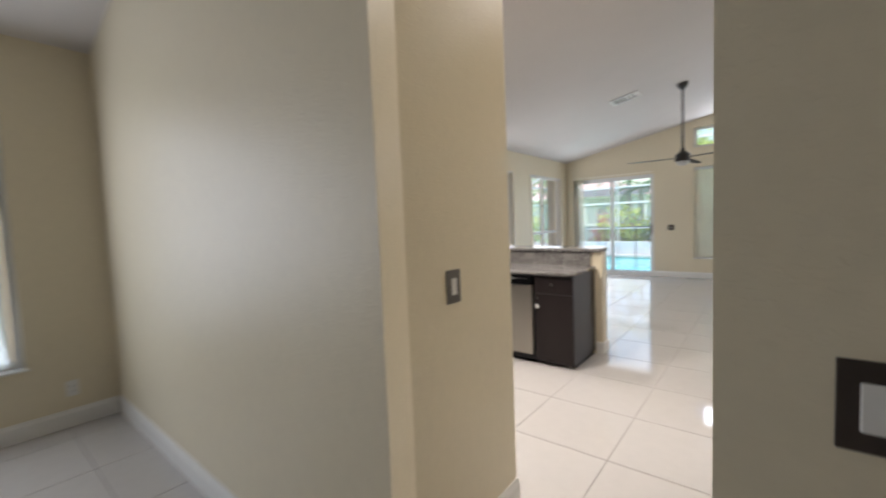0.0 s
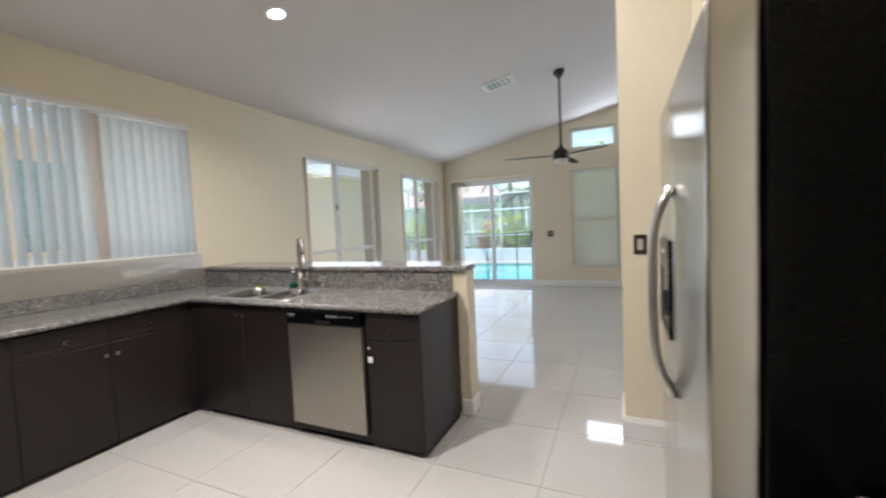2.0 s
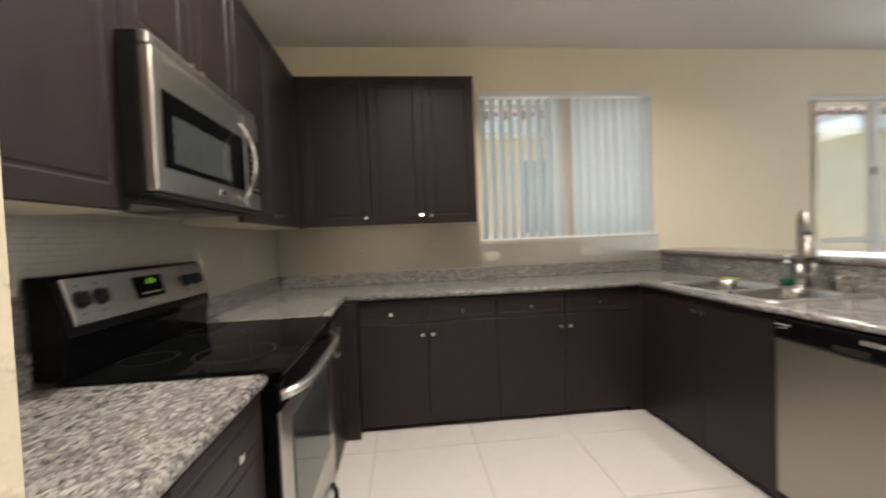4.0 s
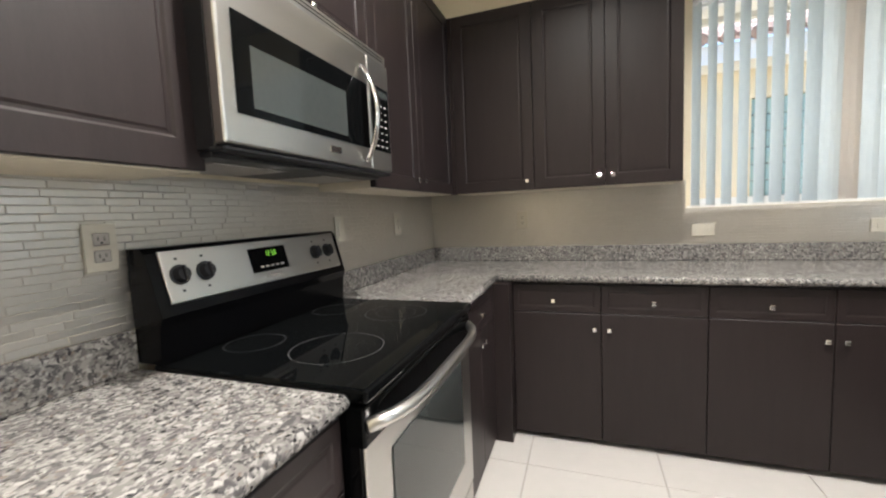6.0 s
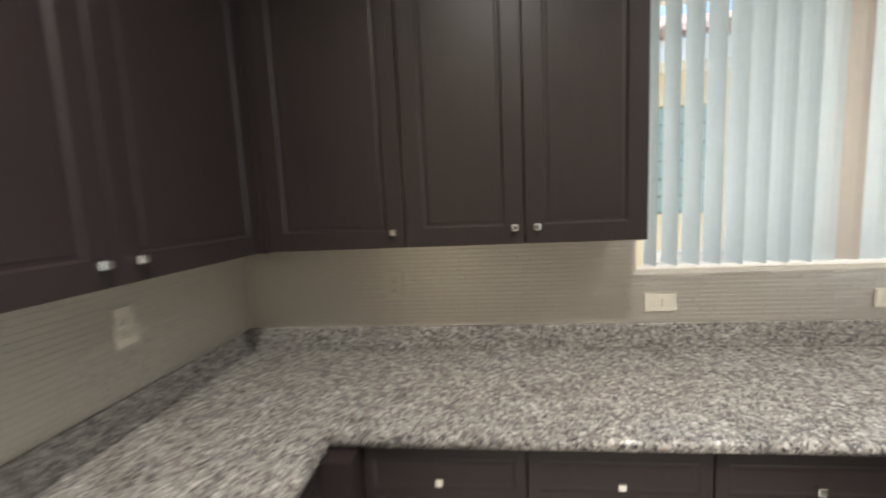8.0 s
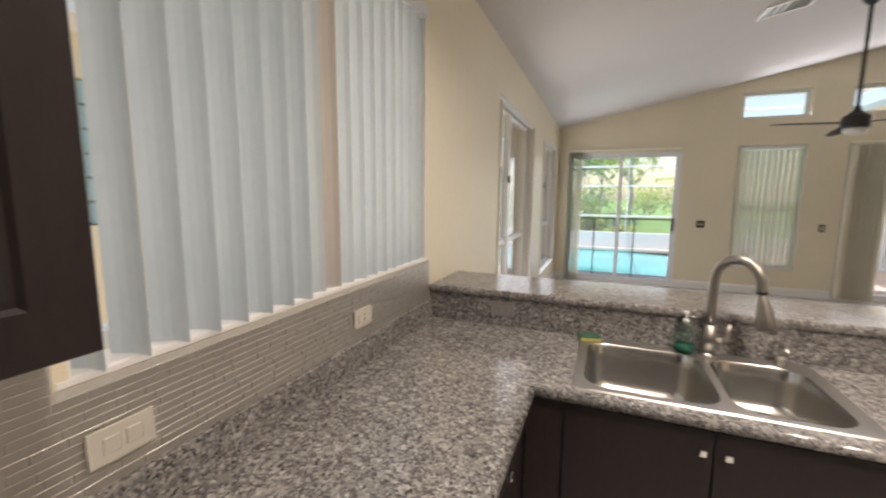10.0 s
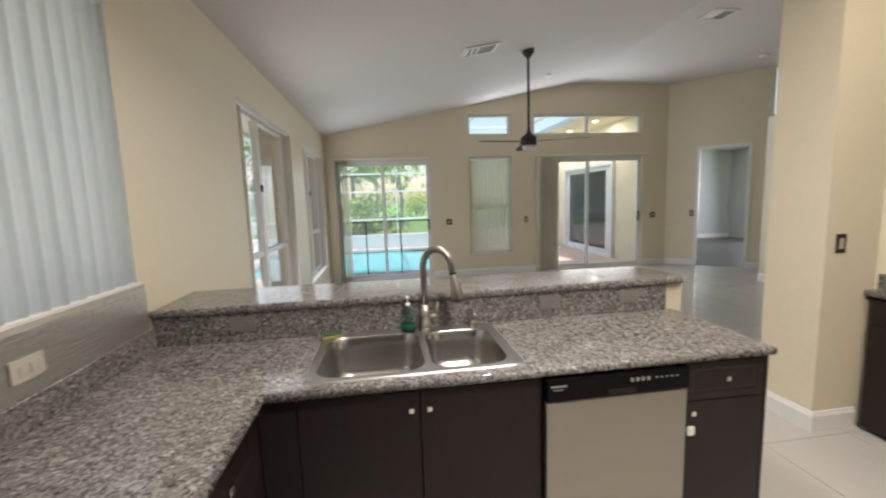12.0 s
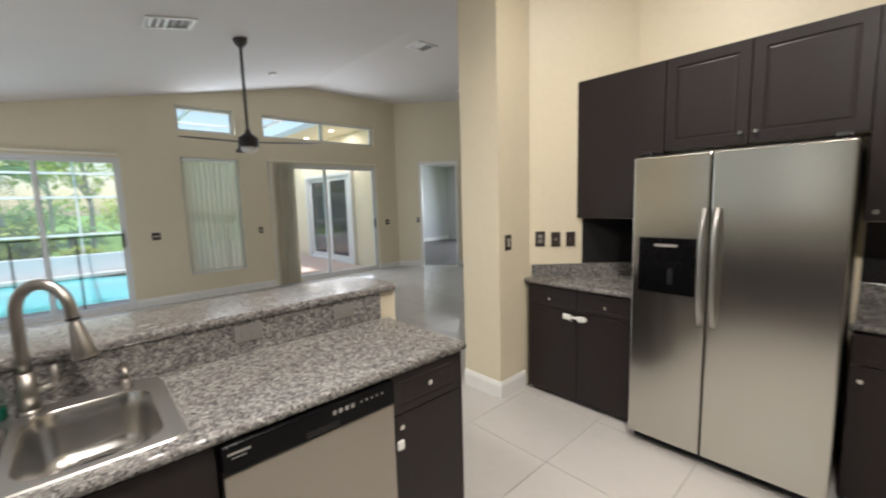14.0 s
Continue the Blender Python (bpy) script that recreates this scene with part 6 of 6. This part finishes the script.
b.faces.new(vs_)
bmesh.ops.solidify(b, geom=b.faces[:], thickness=0.06)
part("porch_roof", b, STONEP, fh, "grey porch roof")


def leaves(r, centre, radii, count, size, droop=0.35, hollow=0.35):
    """Many small folded leaves scattered through an uneven crown."""
    vs, fs = [], []
    cs = [(r.gauss(0, 0.42), r.gauss(0, 0.42), r.gauss(0, 0.38)) for _ in range(16)]
    for _ in range(count):
        k = r.choice(cs)
        p = Vector([centre[i] + radii[i] * max(-1.1, min(1.1, k[i] + r.gauss(0, 0.2))) for i in range(3)])
        if p.z < -0.1:
            p.z = r.uniform(-0.05, 0.2)
        a, e = r.uniform(0, 2 * math.pi), r.uniform(-0.9, 0.5) - droop
        d = Vector((math.cos(a) * math.cos(e), math.sin(a) * math.cos(e), math.sin(e)))
        s = d.cross(Vector((r.gauss(0, 0.4), r.gauss(0, 0.4), 1))).normalized()
        ln = size * r.uniform(0.6, 1.4)
        w = ln * 0.3
        n = len(vs)
        u = s.cross(d) * w * 0.3
        vs += [p, p + d * ln * 0.5 + s * w + u, p + d * ln, p + d * ln * 0.5 - s * w + u]
        fs += [(n, n + 1, n + 2), (n, n + 2, n + 3)]
    return vs, fs


def leaf_part(name, geo, mat, parent, label=""):
    me = bpy.data.meshes.new(name)
    me.from_pydata(geo[0], [], geo[1])
    me.materials.append(mat)
    ob = new(name, me)
    ob.parent = parent
    ob.matrix_parent_inverse = parent.matrix_basis.inverted()
    return tagged(ob, label)


def bush(r, x, y, w, h, mat, label, count=620, size=0.19):
    ob = thing("bush", (x, y, -0.16), label, "bush", "garden bushes")
    st = bmesh.new()
    for k in range(5):
        a = r.uniform(0, 6.28)
        bm_tube([(x, y, -0.17), (x + 0.3 * w * math.cos(a), y + 0.3 * w * math.sin(a), 0.3 * h), (x + 0.6 * w * math.cos(a), y + 0.6 * w * math.sin(a), 0.7 * h)], 0.02, 6, st, [0.03, 0.02, 0.008])
    part("stems", st, BARK, ob)
    leaf_part("foliage", leaves(r, (x, y, h * 0.5), (w, w * 0.8, h * 0.6), count, size), mat, ob)


def tree(r, x, y, h, w, mat, label, count=2600, size=0.28, lean=0.0):
    ob = thing("tree", (x, y, -0.16), label, "tree", "garden trees")
    bm = bm_tube([(x, y, -0.2), (x + 0.1 + lean * 0.3, y, 0.35 * h), (x + lean, y + 0.1, 0.62 * h), (x + lean * 1.2, y, 0.85 * h)], 0.1, 10, None, [0.10, 0.075, 0.055, 0.02])
    for k in range(7):
        a = k * 0.9 + r.uniform(0, 0.5)
        z = h * r.uniform(0.4, 0.7)
        bm_tube([(x + lean * 0.6, y, z), (x + lean + 0.35 * w * math.cos(a), y + 0.35 * w * math.sin(a), z + 0.12 * h), (x + lean + 0.75 * w * math.cos(a), y + 0.75 * w * math.sin(a), z + 0.22 * h)], 0.05, 7, bm, [0.04, 0.025, 0.01])
    part("trunk", bm, BARK, ob)
    leaf_part("crown", leaves(r, (x + lean, y, h * 0.76), (w, w, h * 0.3), count, size), mat, ob)


def palm(r, x, y, h, label, fronds=15, ln=1.7):
    ob = thing("palm_tree", (x, y, -0.16), label, "palm", "garden palms")
    part("trunk", bm_tube([(x, y, -0.2), (x + 0.1, y, h * 0.5), (x + 0.05, y, h)], 0.1, 10, None, [0.14, 0.10, 0.08]), BARK, ob)
    for k in range(fronds):
        a = k * 2.399 + r.uniform(-0.2, 0.2)
        up = r.uniform(0.1, 1.0)
        d = Vector((math.cos(a), math.sin(a), 0))
        s = Vector((-d.y, d.x, 0))
        vs, fs = [], []
        pts = [Vector((x + 0.05, y, h)) + d * ln * t + Vector((0, 0, ln * (up * t - 1.0 * t * t))) for t in [i / 18 for i in range(19)]]
        for i in range(1, 18):
            for sd in (-1, 1):
                l_ = ln * 0.34 * math.sin(math.pi * (0.12 + 0.83 * i / 18))
                n = len(vs)
                tip = pts[i] + s * sd * l_ * 0.85 + d * l_ * 0.45 - Vector((0, 0, l_ * 0.3))
                vs += [pts[i] - d * 0.045, pts[i] + d * 0.045, tip]
                fs.append((n, n + 1, n + 2))
            n = len(vs)
            vs += [pts[i - 1] + s * 0.012, pts[i - 1] - s * 0.012, pts[i] - s * 0.012, pts[i] + s * 0.012]
            fs.append((n, n + 1, n + 2, n + 3))
        leaf_part("frond", (vs, fs), LEAFD, ob)


r = random.Random(11)
for x, y, w, h, mt, lb in ((-6.1, 19.4, 0.5, 1.35, LEAFR, "red-leaved croton bush behind the garden wall"), (-5.0, 18.6, 0.9, 1.75, LEAFY, "large yellow-green bush behind the garden wall"),
                        (-4.2, 19.3, 0.6, 1.3, LEAFY, "green bush behind the garden wall"), (-3.9, 19.4, 0.6, 0.8, LEAFY, "yellow-green shrub on the lawn"), (-5.3, 20.2, 0.6, 1.2, LEAFR, "red croton bush by the screen"), (-2.9, 19.2, 0.4, 0.55, LEAFY, "small bright shrub on the lawn"),
                        (-4.9, 41.0, 3.0, 2.5, LEAF, "green hedge shrub at the back of the garden"), (-0.6, 40.0, 3.0, 2.7, LEAFY, "green hedge shrub at the back of the garden"), (3.6, 41.0, 3.0, 2.9, LEAFY, "green hedge shrub at the back of the garden")):
    bush(r, x, y, w, h, mt, lb, 900 if y > 30 else 620, 0.3 if y > 30 else 0.19)
for x, y, w, h, mt in ((-8.4, 15.2, 0.6, 1.5, LEAF), (-8.9, 17.6, 0.8, 1.9, LEAFY)):
    bush(r, x, y, w, h, mt, "green bush beside the screen enclosure")
tree(r, -10.5, 24.0, 5.0, 1.8, LEAF, "loose green tree beyond the enclosure", 420, 0.24)
tree(r, -2.6, 22.5, 4.8, 1.3, LEAFY, "slender garden tree on the lawn", 700, 0.22)
tree(r, 2.4, 33.0, 5.6, 2.2, LEAF, "green tree behind the lawn", 600, 0.24)
tree(r, -3.9, 31.0, 6.2, 2.6, LEAFY, "tall light-green tree far behind", 1900, 0.34)
palm(r, -5.3, 20.3, 3.7, "feathery palm behind the bushes", 18, 1.5)
palm(r, -4.6, 19.4, 2.6, "low feathery palm near the screen", 12, 1.3)
palm(r, -3.2, 20.4, 0.9, "young palm on the lawn", 10, 1.1)

# ---- floor tiles and mosaic strips ----
floor = struct("floor", bm_box(XW - 0.1, 4.3, -3.1, YP + 0.02, -0.15, -0.0035), GROUT, "large glossy white porcelain floor tiles", "floor")
P, GAP = 0.617, 0.0045
OX, OY = -1.07, 4.505
shared = {}
far_tiles = []
for i in range(-6, 10):
    for j in range(-13, 12):
        x0, x1 = max(OX + i * P + GAP / 2, XW - 0.05), min(OX + (i + 1) * P - GAP / 2, 4.28)
        y0, y1 = max(OY + j * P + GAP / 2, -3.04), min(OY + (j + 1) * P - GAP / 2, YP + 0.015)
        if x1 - x0 < 0.03 or y1 - y0 < 0.03:
            continue
        if i > 1 and j < 1 and j > -5:
            continue
        key = (round(x1 - x0, 3), round(y1 - y0, 3))
        if key not in shared:
            w, h = key
            c = 0.0015
            me = bpy.data.meshes.new("tile")
            me.from_pydata([(0, 0, -0.0035), (w, 0, -0.0035), (w, h, -0.0035), (0, h, -0.0035), (c, c, 0), (w - c, c, 0), (w - c, h - c, 0), (c, h - c, 0)], [], [(4, 5, 6, 7), (0, 1, 5, 4), (1, 2, 6, 5), (2, 3, 7, 6), (3, 0, 4, 7)])
            me.materials.append(TILE)
            shared[key] = me
        if i > 1 and j < 1:
            far_tiles.append((x0, y0, *key))
            continue
        ob = new("tile", shared[key])
        ob.parent = floor
        ob.location = (x0, y0, 0)
me = bpy.data.meshes.new("foyer_tiles")
me.from_pydata([(x + a * w, y + c * h, 0) for x, y, w, h in far_tiles for a, c in ((0, 0), (1, 0), (1, 1), (0, 1))], [], [tuple(range(4 * k, 4 * k + 4)) for k in range(len(far_tiles))])
me.materials.append(TILE)
ob = new("foyer_tiles", me)
ob.parent = floor
tagged(ob, "glossy white tiles of the far foyer", "", "", "stuff")
mosaic(*strips_south)
mosaic(*strips_west)
